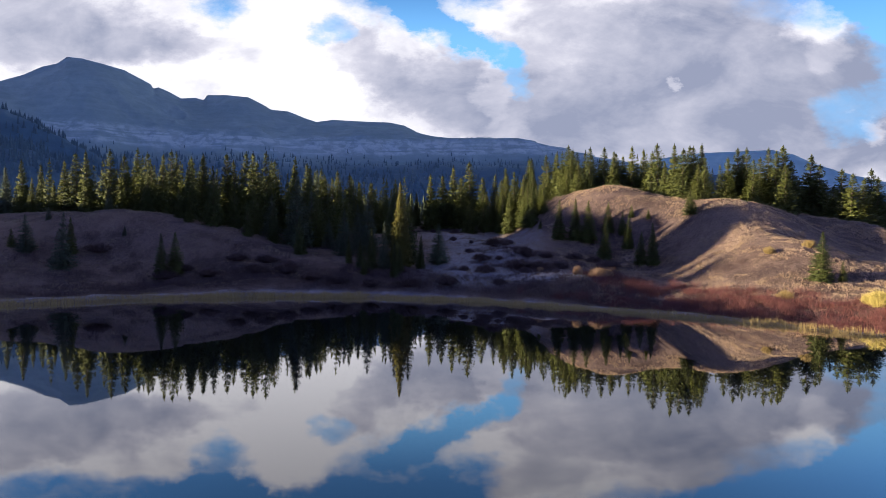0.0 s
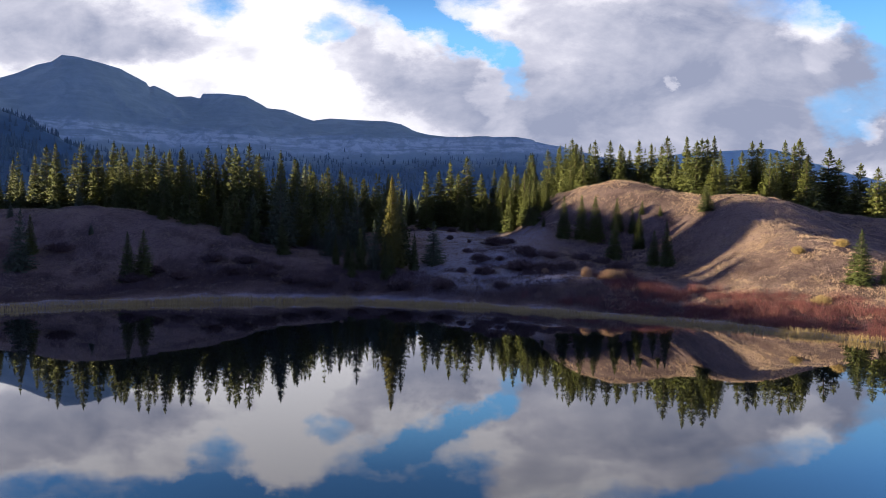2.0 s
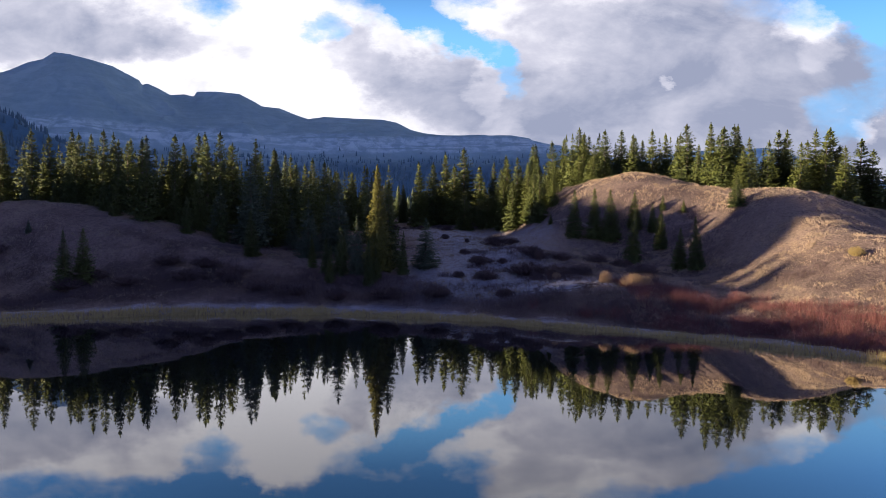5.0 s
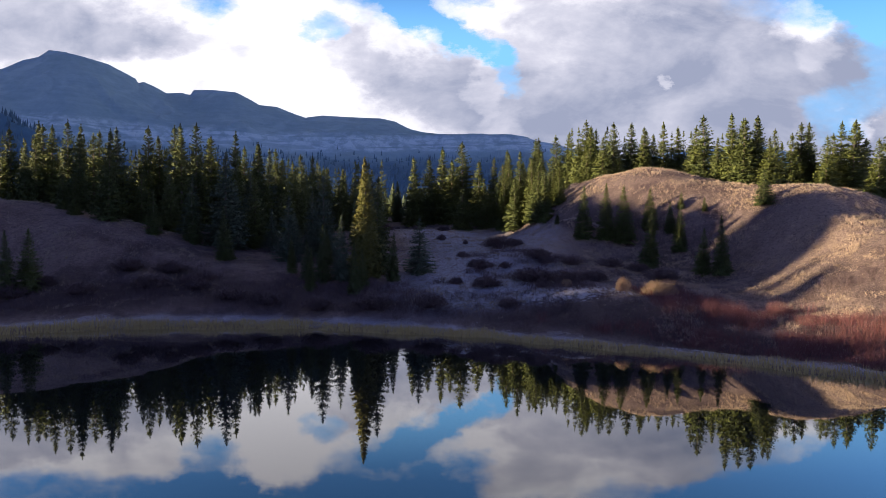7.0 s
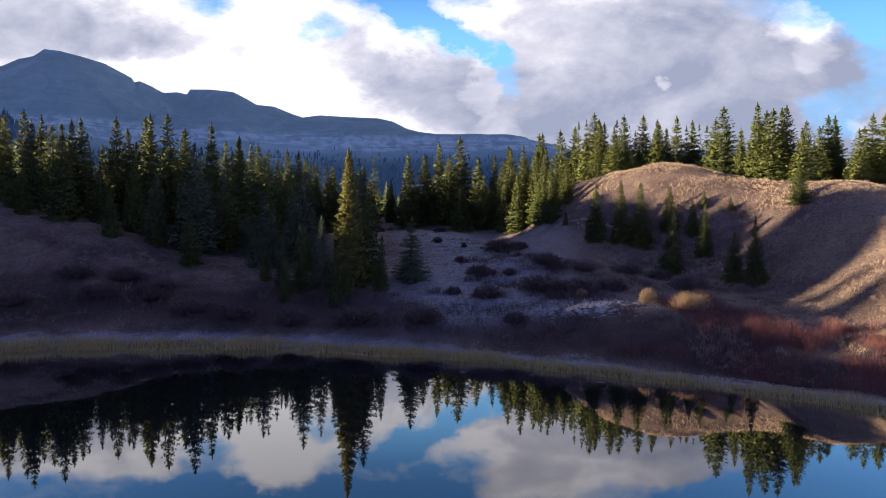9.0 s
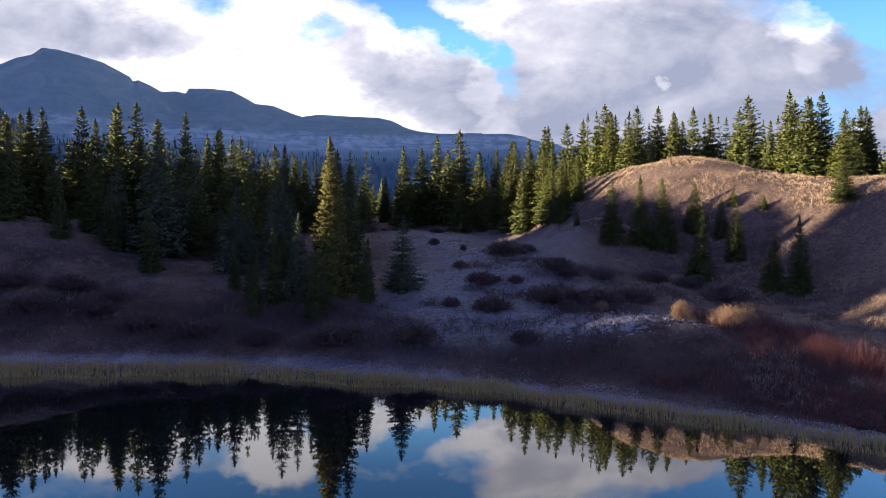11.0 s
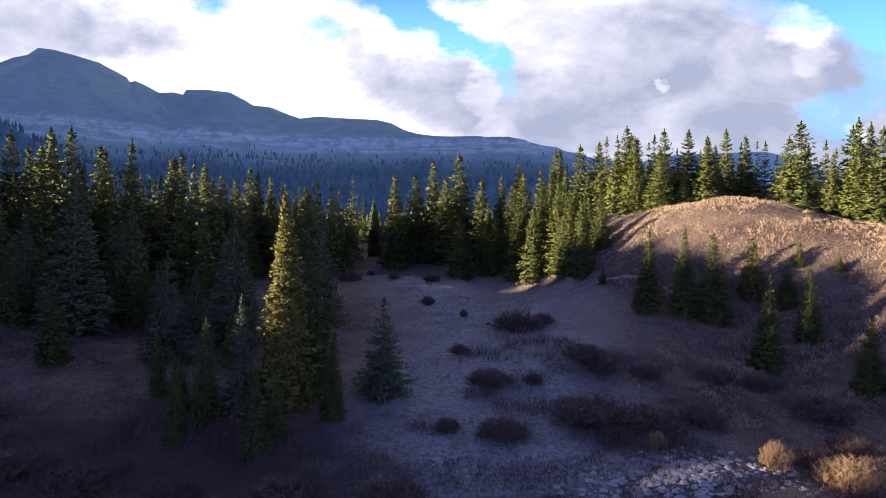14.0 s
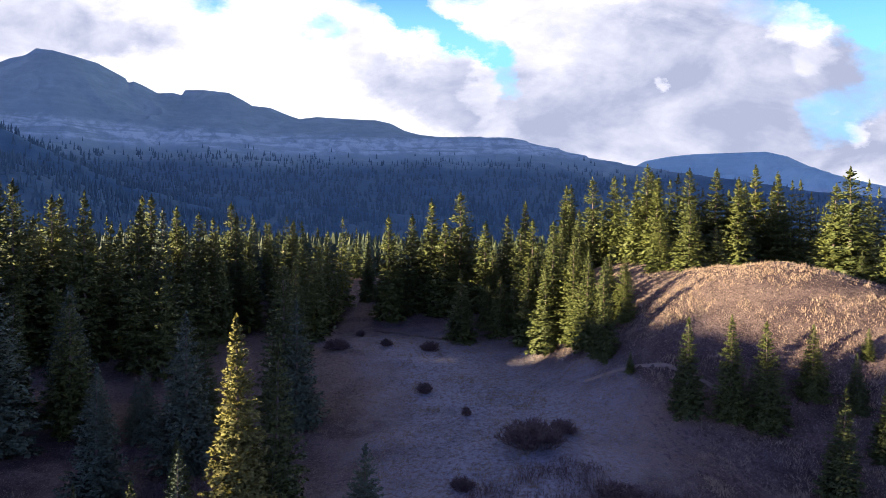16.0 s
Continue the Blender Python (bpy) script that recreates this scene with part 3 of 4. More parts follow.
shade_ridge("near_shade_ridge", -150.0, -160.0, 255.0, 780, near_shade_height, 45.0, 1.2, "unseen ridge added beside the lake to cast shade", HAZED_MOUNTAIN, -2.0)
# second, far range is added out of view to keep the mountains in shade
shade_ridge("far_shade_range", -9000.0, 420.0, 6000.0, 200, lambda v: 1420.0 + 700.0 * min(1.0, max(0.0, (v - 1250.0) / 400.0)), 2600.0, 60.0, "unseen high range added to shade the mountains", HAZED_MOUNTAIN, -2.0)


# ---------------------------------------------------------------- spruces
def spruce_mesh(seed, height, whorls, per_whorl, clumps, radius=0.17, bare=0.05, ragged=0.3, leaf=0.030, fan=4):
    """Crown of drooping branches in whorls, each hung with small needle sprays. Triangles n x 3 x 3."""
    r = np.random.RandomState(seed)
    P, O, Z = [], [], []
    lobes = r.uniform(-0.14, 0.14, 7)
    for w in range(whorls):
        s = bare + (0.975 - bare) * ((w + r.uniform(-0.8, 0.8)) / whorls)
        s = min(max(s, bare), 0.97)
        reach = height * (radius * (1 - s) ** 0.92 * (0.72 + 0.28 * min(1.0, s / 0.14)) + 0.006)
        n = max(3, int(round(per_whorl * (0.42 + 0.75 * (1 - s)))))
        start = r.uniform(0, 2 * math.pi)
        level = 1 + r.uniform(-0.16, 0.14)
        for b in range(n):
            a = start + 2 * math.pi * (b + r.uniform(-0.35, 0.35)) / n
            L = reach * level * (1 - ragged + 1.5 * ragged * r.rand()) * (1 + lobes[int(a / (2 * math.pi) * 7) % 7])
            z0 = s * height + r.uniform(-0.018, 0.018) * height
            droop = (0.42 - 0.95 * s + r.uniform(-0.15, 0.15)) * L
            m = max(2, int(round(clumps * (0.30 + 0.85 * (1 - s)))))
            q = (np.arange(m) + r.uniform(0.2, 0.9, m)) / m
            q = 0.12 + 0.88 * q
            wide = 0.30 * L * (1 - q * 0.75) * r.uniform(-1, 1, m)
            P.append(np.stack([math.cos(a) * L * q - math.sin(a) * wide, math.sin(a) * L * q + math.cos(a) * wide, z0 - droop * q + 0.35 * L * np.maximum(0, q - 0.5) ** 2], -1))
            O.append(np.tile([math.cos(a), math.sin(a)], (m, 1)))
            Z.append(np.full(m, s))
    P, O, Z = np.concatenate(P), np.concatenate(O), np.concatenate(Z)
    P, O, Z = np.repeat(P, fan, 0), np.repeat(O, fan, 0), np.repeat(Z, fan)
    n = len(P)
    size = leaf * height * r.uniform(0.6, 1.35, n) * (0.38 + 0.70 * (1 - Z))
    turn = r.normal(0, 0.75, n)
    dx, dy = O[:, 0] * np.cos(turn) - O[:, 1] * np.sin(turn), O[:, 0] * np.sin(turn) + O[:, 1] * np.cos(turn)
    rise = r.uniform(-0.75, 0.35, n) + 0.5 * Z
    d = np.stack([dx, dy, rise], -1)
    side = np.stack([-dy, dx, r.uniform(-0.8, 0.8, n)], -1)
    P = P + r.normal(0, 0.006 * height, (n, 3)) * (0.3 + 0.7 * (1 - Z[:, None]))
    tri = np.stack([P - side * size[:, None] * 0.42, P + side * size[:, None] * 0.42, P + d * size[:, None] * 0.95], 1)
    # leader
    k2 = 44
    a, z = r.uniform(0, 2 * math.pi, k2), height * r.uniform(0.90, 0.995, k2)
    w = (1.0 - z / height) * height * 0.14 + 0.008 * height
    c = np.stack([np.zeros(k2), np.zeros(k2), z], -1)
    tip = c + np.stack([np.cos(a) * w, np.sin(a) * w, 0.004 * height + 0 * z], -1)
    top = c + np.array([0, 0, 0.02 * height])
    return np.concatenate([tri, np.stack([c, tip, top], 1)])


def tapered(path, radii, sides=7):
    """A round limb along a path: vertices and faces."""
    verts, faces = [], []
    for i, (p, rad) in enumerate(zip(path, radii)):
        for q in range(sides):
            a = 2 * math.pi * q / sides
            verts.append((p[0] + rad * math.cos(a), p[1] + rad * math.sin(a), p[2]))
    for i in range(len(path) - 1):
        for q in range(sides):
            faces.append((i * sides + q, i * sides + (q + 1) % sides, (i + 1) * sides + (q + 1) % sides, (i + 1) * sides + q))
    return verts, faces


def trunk_mesh(name, height, seed, mat=None, girth=0.014, flare=1.7):
    r = np.random.RandomState(seed)
    zs = [-0.03, 0.0, 0.03, 0.12, 0.35, 0.65, 0.9, 1.0]
    path = [(0.004 * height * r.uniform(-1, 1) * q, 0.004 * height * r.uniform(-1, 1) * q, q * height) for q in zs]
    rad = [girth * height * f for f in (flare, flare, 1.2, 1.0, 0.78, 0.45, 0.14, 0.03)]
    v, f = tapered(path, rad)
    return mesh(name, v, f, mat or BARK, True)


# whorls, branches, sprays on a branch, radius, bare foot, spray size, sprays in a fan; the first five are fine, for trees passed closely
KINDS = []
for i, (w, n, cl, rad, bare, leaf, fan, mat) in enumerate([
    (46, 9, 10, 0.185, 0.03, 0.021, 8, NEEDLES), (42, 10, 10, 0.210, 0.02, 0.021, 8, NEEDLES), (48, 8, 10, 0.160, 0.03, 0.021, 8, NEEDLES), (40, 10, 10, 0.225, 0.02, 0.021, 8, NEEDLES_BLUE), (62, 12, 10, 0.165, 0.03, 0.0165, 14, NEEDLES_SUNLIT),
    (44, 10, 8, 0.190, 0.03, 0.029, 6, NEEDLES), (40, 10, 8, 0.220, 0.03, 0.029, 6, NEEDLES), (46, 9, 8, 0.170, 0.04, 0.028, 6, NEEDLES), (40, 10, 8, 0.235, 0.03, 0.029, 6, NEEDLES), (42, 10, 8, 0.175, 0.08, 0.028, 6, NEEDLES_BLUE),
]):
    sprays, facing = crown_normals(spruce_mesh(100 + i, 15.0, w, n, cl, rad, bare, 0.27, leaf, fan), 0.0, 0.0, 15.0 * rad)
    KINDS.append((soup("crown", sprays, mat, facing), trunk_mesh("trunk", 15.0, 200 + i)))

rng = random.Random(5)


def spruce(kind, x, y, height, label, group, wide=1.0):
    crown_me, trunk_me = KINDS[kind]
    root = tagged(new("spruce_tree"), label, "tree", group)
    part("trunk", trunk_me, root)
    part("crown", crown_me, root)
    s = height / 15.0
    z = float(land(x, y, False)) - 0.1
    root.matrix_basis = pose(x, y, z, rng.uniform(-1.5, 1.5), rng.uniform(-1.5, 1.5), rng.uniform(0, 360)) @ Matrix.Diagonal((s * wide, s * wide, s, 1))
    return root


# where spruces stand and how high their tips reach over the lake
CLUMP_TOPS = [
    (-20.2, 138.1, 10.6), (-17.4, 135.4, 10.0), (-16.0, 131.0, 9.0), (-14.9, 134.4, 12.3), (-12.4, 135.2, 13.9), (-9.6, 129.5, 9.8),
    (-8.9, 136.7, 22.3), (-8.8, 131.9, 9.0), (-7.8, 141.0, 19.8), (-7.2, 138.0, 12.9), (-4.7, 134.0, 11.2), (-1.0, 137.9, 13.6),
]
SLOPE_TOPS = [
    (-92.1, 150.0, 16.8), (-90.0, 134.0, 11.6), (-86.4, 133.0, 14.6), (-77.5, 134.0, 14.0), (-75.8, 128.0, 14.9), (-69.9, 141.0, 11.9),
    (-55.4, 126.3, 11.0), (-53.4, 128.0, 11.3), (-50.0, 154.0, 21.6), (-46.0, 157.0, 22.6), (-44.5, 146.0, 17.6), (-41.0, 153.0, 20.4),
    (-39.0, 148.5, 18.4), (-37.0, 157.5, 21.6), (-36.5, 186.8, 21.3), (-34.3, 150.5, 24.5), (-33.0, 160.6, 21.5),
    (-31.5, 142.0, 14.8), (-31.0, 157.0, 21.0), (-23.8, 156.6, 14.2),
    (-22.4, 145.0, 16.9), (-21.0, 158.7, 18.3), (-19.3, 160.0, 16.8), (-12.0, 163.0, 23.8), (-10.1, 160.0, 20.4),
]
UPPER_SLOPE_TOPS = [
    (-54.3, 185.0, 18.9), (-39.1, 171.1, 20.5), (-37.7, 189.1, 17.5), (-33.1, 196.2, 19.4), (-27.5, 154.8, 14.9), (-25.8, 159.0, 12.3),
    (-17.7, 150.9, 20.5), (-16.0, 144.9, 11.5), (-14.3, 179.9, 23.3),
]
KNOLL_FOOT_TOPS = [
    (8.0, 197.0, 21.2), (12.1, 197.2, 19.4), (19.0, 193.9, 29.4), (20.5, 184.8, 28.9), (22.6, 181.5, 26.9), (22.9, 175.5, 25.4), (23.4, 168.8, 24.0),
    (26.9, 173.4, 25.1), (24.8, 163.5, 14.5),
]
LEFT_A_TOPS = [
    (-135.9, 200.0, 30.1), (-134.4, 215.0, 32.4), (-124.1, 190.0, 31.1), (-115.2, 180.0, 25.4), (-111.6, 190.0, 31.1), (-107.7, 178.0, 24.5),
    (-105.4, 185.0, 33.1), (-96.6, 174.7, 32.3), (-92.2, 193.4, 35.5), (-90.5, 175.0, 32.9), (-86.7, 176.0, 31.6), (-86.2, 166.0, 22.5),
    (-82.3, 180.0, 32.8), (-75.5, 158.0, 20.0), (-75.0, 180.0, 32.9), (-73.9, 163.0, 27.9), (-72.8, 158.0, 26.7), (-72.0, 164.7, 30.5),
    (-71.9, 170.0, 32.4), (-69.7, 178.0, 31.5), (-66.8, 180.0, 32.4), (-65.6, 168.0, 29.5), (-64.4, 172.0, 30.9), (-62.5, 152.0, 21.4),
    (-61.2, 155.0, 28.2), (-61.1, 182.0, 33.2), (-60.0, 186.0, 31.4), (-59.4, 150.0, 20.4), (-56.8, 185.0, 33.7),
]
LEFT_B_TOPS = [
    (-53.7, 150.0, 25.5), (-53.4, 188.0, 28.6), (-53.0, 178.2, 33.0), (-50.6, 190.0, 31.5), (-50.2, 214.7, 32.6), (-49.3, 170.0, 29.7),
    (-48.6, 175.8, 33.0), (-47.8, 183.0, 31.3), (-42.7, 201.5, 32.3), (-42.0, 210.0, 30.1), (-41.0, 178.2, 31.6), (-40.0, 216.0, 29.8),
    (-39.7, 190.0, 30.2), (-38.7, 196.0, 30.0), (-37.7, 200.0, 30.4), (-36.8, 215.0, 28.8), (-36.8, 226.0, 32.1), (-36.3, 200.0, 27.7),
    (-31.5, 222.0, 29.7), (-30.9, 219.8, 28.3), (-30.0, 205.0, 29.5), (-28.9, 222.0, 28.1), (-28.8, 225.0, 28.0), (-26.4, 235.0, 28.6),
    (-25.2, 228.0, 28.2), (-18.0, 228.4, 23.1), (-15.4, 228.0, 24.2), (-9.2, 222.4, 23.3),
]
MID_A_TOPS = [
    (-20.4, 232.0, 19.8), (-9.1, 224.0, 24.5), (-3.8, 207.0, 29.7), (-0.3, 212.0, 30.0), (1.1, 214.0, 24.0), (3.5, 212.0, 32.9),
    (5.6, 208.0, 29.1), (7.9, 190.0, 21.0), (8.7, 212.0, 34.4), (12.3, 196.0, 19.5), (12.6, 207.0, 28.9), (13.7, 192.0, 20.6),
    (13.9, 204.0, 24.2), (16.0, 192.0, 19.7), (17.0, 212.0, 30.2), (17.3, 186.0, 23.4), (18.4, 187.0, 19.6), (18.6, 205.0, 28.0),
]
MID_B_TOPS = [
    (19.0, 182.0, 23.0), (19.5, 192.0, 25.4), (19.6, 184.0, 22.7), (20.9, 216.0, 32.7), (22.0, 186.0, 24.4), (22.1, 194.0, 27.6),
    (22.5, 178.0, 21.3), (23.5, 174.0, 19.2), (23.6, 185.7, 25.8), (25.3, 176.0, 22.1), (25.7, 177.7, 24.8), (25.7, 205.0, 29.8),
    (26.3, 188.0, 24.5), (27.0, 180.0, 24.5), (28.4, 204.0, 31.1), (29.1, 216.0, 36.1), (29.4, 218.0, 36.1), (31.1, 186.0, 22.8),
]
RIDGE_A_TOPS = [
    (35.3, 184.8, 30.3), (36.5, 226.0, 38.5), (37.9, 181.0, 31.9), (38.0, 218.0, 38.2), (38.6, 196.0, 36.0), (39.2, 202.0, 38.9),
    (41.5, 207.0, 38.3), (41.7, 181.0, 28.4), (42.9, 208.0, 37.6), (45.6, 200.4, 38.3), (49.8, 200.3, 38.3), (52.0, 197.0, 36.6),
    (53.4, 200.0, 36.4), (55.4, 172.0, 26.1), (57.1, 205.0, 36.1), (57.7, 150.0, 22.6), (58.9, 172.0, 30.9), (59.3, 184.0, 35.0),
    (60.8, 182.3, 37.2), (61.7, 210.4, 40.0), (62.3, 158.0, 29.1), (61.4, 165.7, 33.8), (64.6, 166.9, 34.6), (60.6, 168.8, 35.3), (65.2, 208.7, 38.7),
]
RIDGE_B_TOPS = [
    (66.3, 163.2, 31.5), (71.3, 186.0, 37.2), (75.3, 188.0, 38.0), (81.2, 185.0, 33.8), (86.5, 180.0, 32.9), (87.3, 191.6, 37.3),
    (87.8, 165.0, 30.2), (88.1, 190.0, 35.2), (90.7, 185.0, 33.9), (93.6, 199.0, 38.5), (94.3, 183.0, 35.6), (94.8, 188.0, 37.2),
    (95.9, 166.0, 20.1), (103.0, 195.0, 38.8), (105.0, 195.0, 34.3), (105.2, 166.0, 28.0), (109.0, 180.0, 25.7), (109.8, 168.0, 26.8),
    (113.8, 200.0, 36.6), (113.9, 195.0, 33.2), (116.1, 172.0, 27.6), (126.6, 205.0, 32.9), (133.2, 200.0, 32.5),
]
KNOLL_TOPS = [
    (28.3, 157.0, 19.7), (32.2, 156.0, 20.1), (35.1, 155.0, 19.7), (37.1, 147.0, 15.6), (40.0, 156.0, 19.4), (43.0, 154.0, 17.0),
    (43.2, 150.0, 16.1), (43.5, 141.0, 12.4), (45.4, 138.5, 14.3), (46.0, 157.0, 18.9), (49.5, 155.0, 17.8), (64.0, 108.5, 12.9),
    (67.4, 107.9, 8.0),
]
PLACED = []


def grove(tops, kinds, label, group, wide=1.0):
    for x, y, top in tops:
        h = max(2.5, top + lift(x, y) + 0.3 - float(land(x, y, False)))
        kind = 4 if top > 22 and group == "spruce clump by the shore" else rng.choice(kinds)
        PLACED.append((x, y))
        if group == "spruce clump by the shore" and x > -2:
            spruce(3, x, y, h, "bushy dark green spruce standing alone in the meadow", group, 1.3)
            continue
        if x > 95 and group == "spruces on the knoll":
            spruce(8, x, y, h, "broad olive green conifer at the edge of the knoll", group, 1.55)
            continue
        spruce(kind, x, y, h, label if h > 9 else label.replace("tall", "young"), group, wide * rng.uniform(0.88, 1.15) * (1.12 if h < 9 else 1.0))


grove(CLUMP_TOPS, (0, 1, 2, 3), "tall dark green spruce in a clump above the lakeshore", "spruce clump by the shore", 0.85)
grove(SLOPE_TOPS + UPPER_SLOPE_TOPS, (0, 1, 3), "tall shaded spruce standing apart on the grassy slope", "spruces on the slope")
grove(LEFT_A_TOPS + LEFT_B_TOPS, (5, 6, 7, 9), "tall green spruce at the edge of the forest", "forest edge spruces")
grove(MID_A_TOPS + MID_B_TOPS, (5, 6, 7, 7), "tall narrow spruce in the row behind the meadow", "spruces behind the meadow", 1.22)
grove(KNOLL_FOOT_TOPS, (0, 1, 2), "tall dark spruce at the foot of the knoll", "spruces below the knoll", 1.2)
grove(RIDGE_A_TOPS + RIDGE_B_TOPS, (5, 6, 8, 6), "tall sunlit spruce on the grassy knoll", "spruces on the knoll", 1.18)
grove(KNOLL_TOPS, (0, 1, 2), "tall spruce on the foot of the knoll", "spruces below the knoll", 1.2)


LOW = [spruce_mesh(140 + i, 15.0, w, 7, 5, rad, 0.07, 0.4, 0.036, 5) for i, (w, rad) in enumerate([(21, 0.16), (19, 0.19), (23, 0.14)])]


def inner_forest(n, xlo, xhi, ylo, yhi, tall, name, label, keep, near=2.4):
    """The trees behind the forest's edge, which hide one another."""
    out, turned, tries = [], [], 0
    while len(out) < n and tries < n * 60:
        tries += 1
        x, y = rng.uniform(xlo, xhi), rng.uniform(ylo, yhi)
        if not keep(x, y) or any((x - a) ** 2 + (y - b) ** 2 < near ** 2 for a, b in PLACED):
            continue
        PLACED.append((x, y))
        h, a = rng.uniform(*tall) / 15.0, rng.uniform(0, 6.28)
        w = h * rng.uniform(0.9, 1.2)
        t = rng.choice(LOW)
        c, sn = math.cos(a), math.sin(a)
        p = np.stack([(t[..., 0] * c - t[..., 1] * sn) * w + x, (t[..., 0] * sn + t[..., 1] * c) * w + y, t[..., 2] * h + float(land(x, y, False)) - 0.1], -1)
        stem = np.array([((x - 0.2 * w, y, p[..., 2].min() - 1), (x + 0.2 * w, y, p[..., 2].min() - 1), (x, y, p[..., 2].max() - 1)), ((x, y - 0.2 * w, p[..., 2].min() - 1), (x, y + 0.2 * w, p[..., 2].min() - 1), (x, y, p[..., 2].max() - 1))])
        p, facing = crown_normals(np.concatenate([p, stem]), x, y, 2.5 * w)
        out.append(p)
        turned.append(facing)
    tagged(new(name, soup(name, np.concatenate(out), NEEDLES, np.concatenate(turned))), label, "forest", kind="stuff")


inner_forest(108, -200, -20, 168, 265, (9, 16), "hillside_forest", "dense dark green spruce forest on the hillside", lambda x, y: y > 172 + 0.25 * (x + 60) * (x > -60) and y > 178 - 0.25 * (x + 100) * (x < -100) and not (x > -28 and y < 205))
inner_forest(115, -95, -13, 172, 214, (12, 17.5), "slope_forest", "dark spruce forest on the shaded slope above the meadow", lambda x, y: not (x > -28 and y < 190))
inner_forest(95, 34, 135, 200, 236, (11.5, 15.5), "knoll_back_forest", "dense dark green spruces just behind the knoll", lambda x, y: True)
inner_forest(50, 30, 180, 192, 265, (9, 14), "knoll_forest", "dense dark green spruce forest behind the knoll", lambda x, y: y > 203 or x > 95)
inner_forest(60, -28, 45, 217, 268, (8, 13), "valley_edge_forest", "dense dark green spruces at the head of the meadow", lambda x, y: True)


# ---------------------------------------------------------------- woods that nobody could count
def rough_conifers(n, spots, heights, seed, tiers, sides, name, label, mat, radius=0.17):
    """Many small conifers in one mesh: ragged stacked skirts."""
    r = np.random.RandomState(seed)
    out = []
    for (x, y, z), h in zip(spots, heights):
        turn = r.uniform(0, 6.28)
        rad = h * radius * r.uniform(0.8, 1.25)
        for q in range(tiers):
            zb, zt = z + h * (0.06 + 0.80 * q / tiers), z + h * min(1.0, 0.06 + 0.80 * q / tiers + 1.45 / (tiers + 0.6))
            rr = rad * (1 - 0.85 * q / tiers)
            ang = turn + q * 1.1 + np.arange(sides + 1) * 2 * math.pi / sides
            w = rr * r.uniform(0.65, 1.2, sides + 1)
            w[-1] = w[0]
            drop = r.uniform(-0.05, 0.03, sides + 1) * h
            drop[-1] = drop[0]
            ring = np.stack([x + w * np.cos(ang), y + w * np.sin(ang), zb + drop], -1)
            tip = np.tile(np.array([x, y, zt]), (sides, 1))
            out.append(np.stack([ring[:-1], ring[1:], tip], 1))
    return tagged(new(name, soup(name, np.concatenate(out), mat)), label, "forest", kind="stuff")


def beyond(n, seed):
    r = np.random.RandomState(seed)
    pts, hs = [], []
    while len(pts) < n:
        y = 262 + 640 * r.rand() ** 1.6
        x = r.uniform(-0.85, 0.85) * (y + 40)
        pts.append((x, y, float(land(x, y, False)) - 0.3))
        hs.append(r.uniform(7, 13) * (1.0 if y < 500 else 1.2))
    return pts, hs


bp, bh = beyond(3400, 61)
rough_conifers(3400, bp, bh, 62, 5, 6, "valley_forest", "dense dark conifer forest in the valley beyond the meadow", VALLEY, 0.23)


def on_slopes(field, n, seed, low, high, az_lo, az_hi, rise_hi=0.62):
    A, X, Y, Z, S = field
    r = np.random.RandomState(seed)
    pts, hs = [], []
    rows, cols = A.shape
    while len(pts) < n:
        i, j = r.randint(1, rows - 1), r.randint(0, cols - 1)
        if not (az_lo < A[i, j] < az_hi) or S[i, j] > rise_hi:
            continue
        if Z[i, j] > low and r.rand() < (Z[i, j] - low) / (high - low):
            continue
        f = r.rand()
        pts.append((X[i, j] * (1 - f) + X[i, j + 1] * f, Y[i, j] * (1 - f) + Y[i, j + 1] * f, Z[i, j] * (1 - f) + Z[i, j + 1] * f - 1.5))
        hs.append(r.uniform(13, 22))
    return pts, hs


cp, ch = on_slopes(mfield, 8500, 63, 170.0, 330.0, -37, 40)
rough_conifers(8500, cp, ch, 64, 2, 4, "mountain_forest", "dark conifer woods, blued by haze, on the mountain's lower slopes", HAZED_WOODS, 0.2)
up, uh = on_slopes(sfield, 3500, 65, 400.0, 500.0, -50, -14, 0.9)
rough_conifers(3500, up, uh, 66, 2, 4, "spur_forest", "dark conifer woods on the mountain spur", HAZED_WOODS, 0.2)


def along_crest(field, n, seed, az_lo, az_hi):
    """A ragged fringe of trees on the low end of the skyline."""
    A, X, Y, Z, S = field
    row = int(np.argmin(np.abs(S[:, 0] - 0.78)))
    r = np.random.RandomState(seed)
    cols = [j for j in range(A.shape[1]) if az_lo < A[row, j] < az_hi]
    pts = []
    for q in range(n):
        j, i = r.choice(cols), row - r.randint(0, 4)
        pts.append((X[i, j] + r.uniform(-8, 8), Y[i, j], Z[i, j] - 2.0))
    return pts, list(r.uniform(6, 14, n))


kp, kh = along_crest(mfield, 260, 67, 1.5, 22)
rough_conifers(260, kp, kh, 68, 3, 5, "skyline_trees", "row of dark conifers along the low mountain skyline", HAZED_WOODS, 0.16)


# ---------------------------------------------------------------- grasses, sedges and willow thickets
def blades(x, y, z, h, width, lean, seed):
    """One tapering triangle for each blade."""
    r = np.random.RandomState(seed)
    n = len(x)
    a, b = r.uniform(0, 2 * math.pi, n), r.uniform(0, 2 * math.pi, n)
    w = width * r.uniform(0.6, 1.4, n)
    tilt = lean * r.uniform(0.1, 1.0, n) * h
    p = np.stack([x, y, z], -1)
    side = np.stack([np.cos(a) * w, np.sin(a) * w, np.zeros(n)], -1)
    tip = p + np.stack([np.cos(b) * tilt, np.sin(b) * tilt, h], -1)
    return np.stack([p - side, p + side, tip], 1)


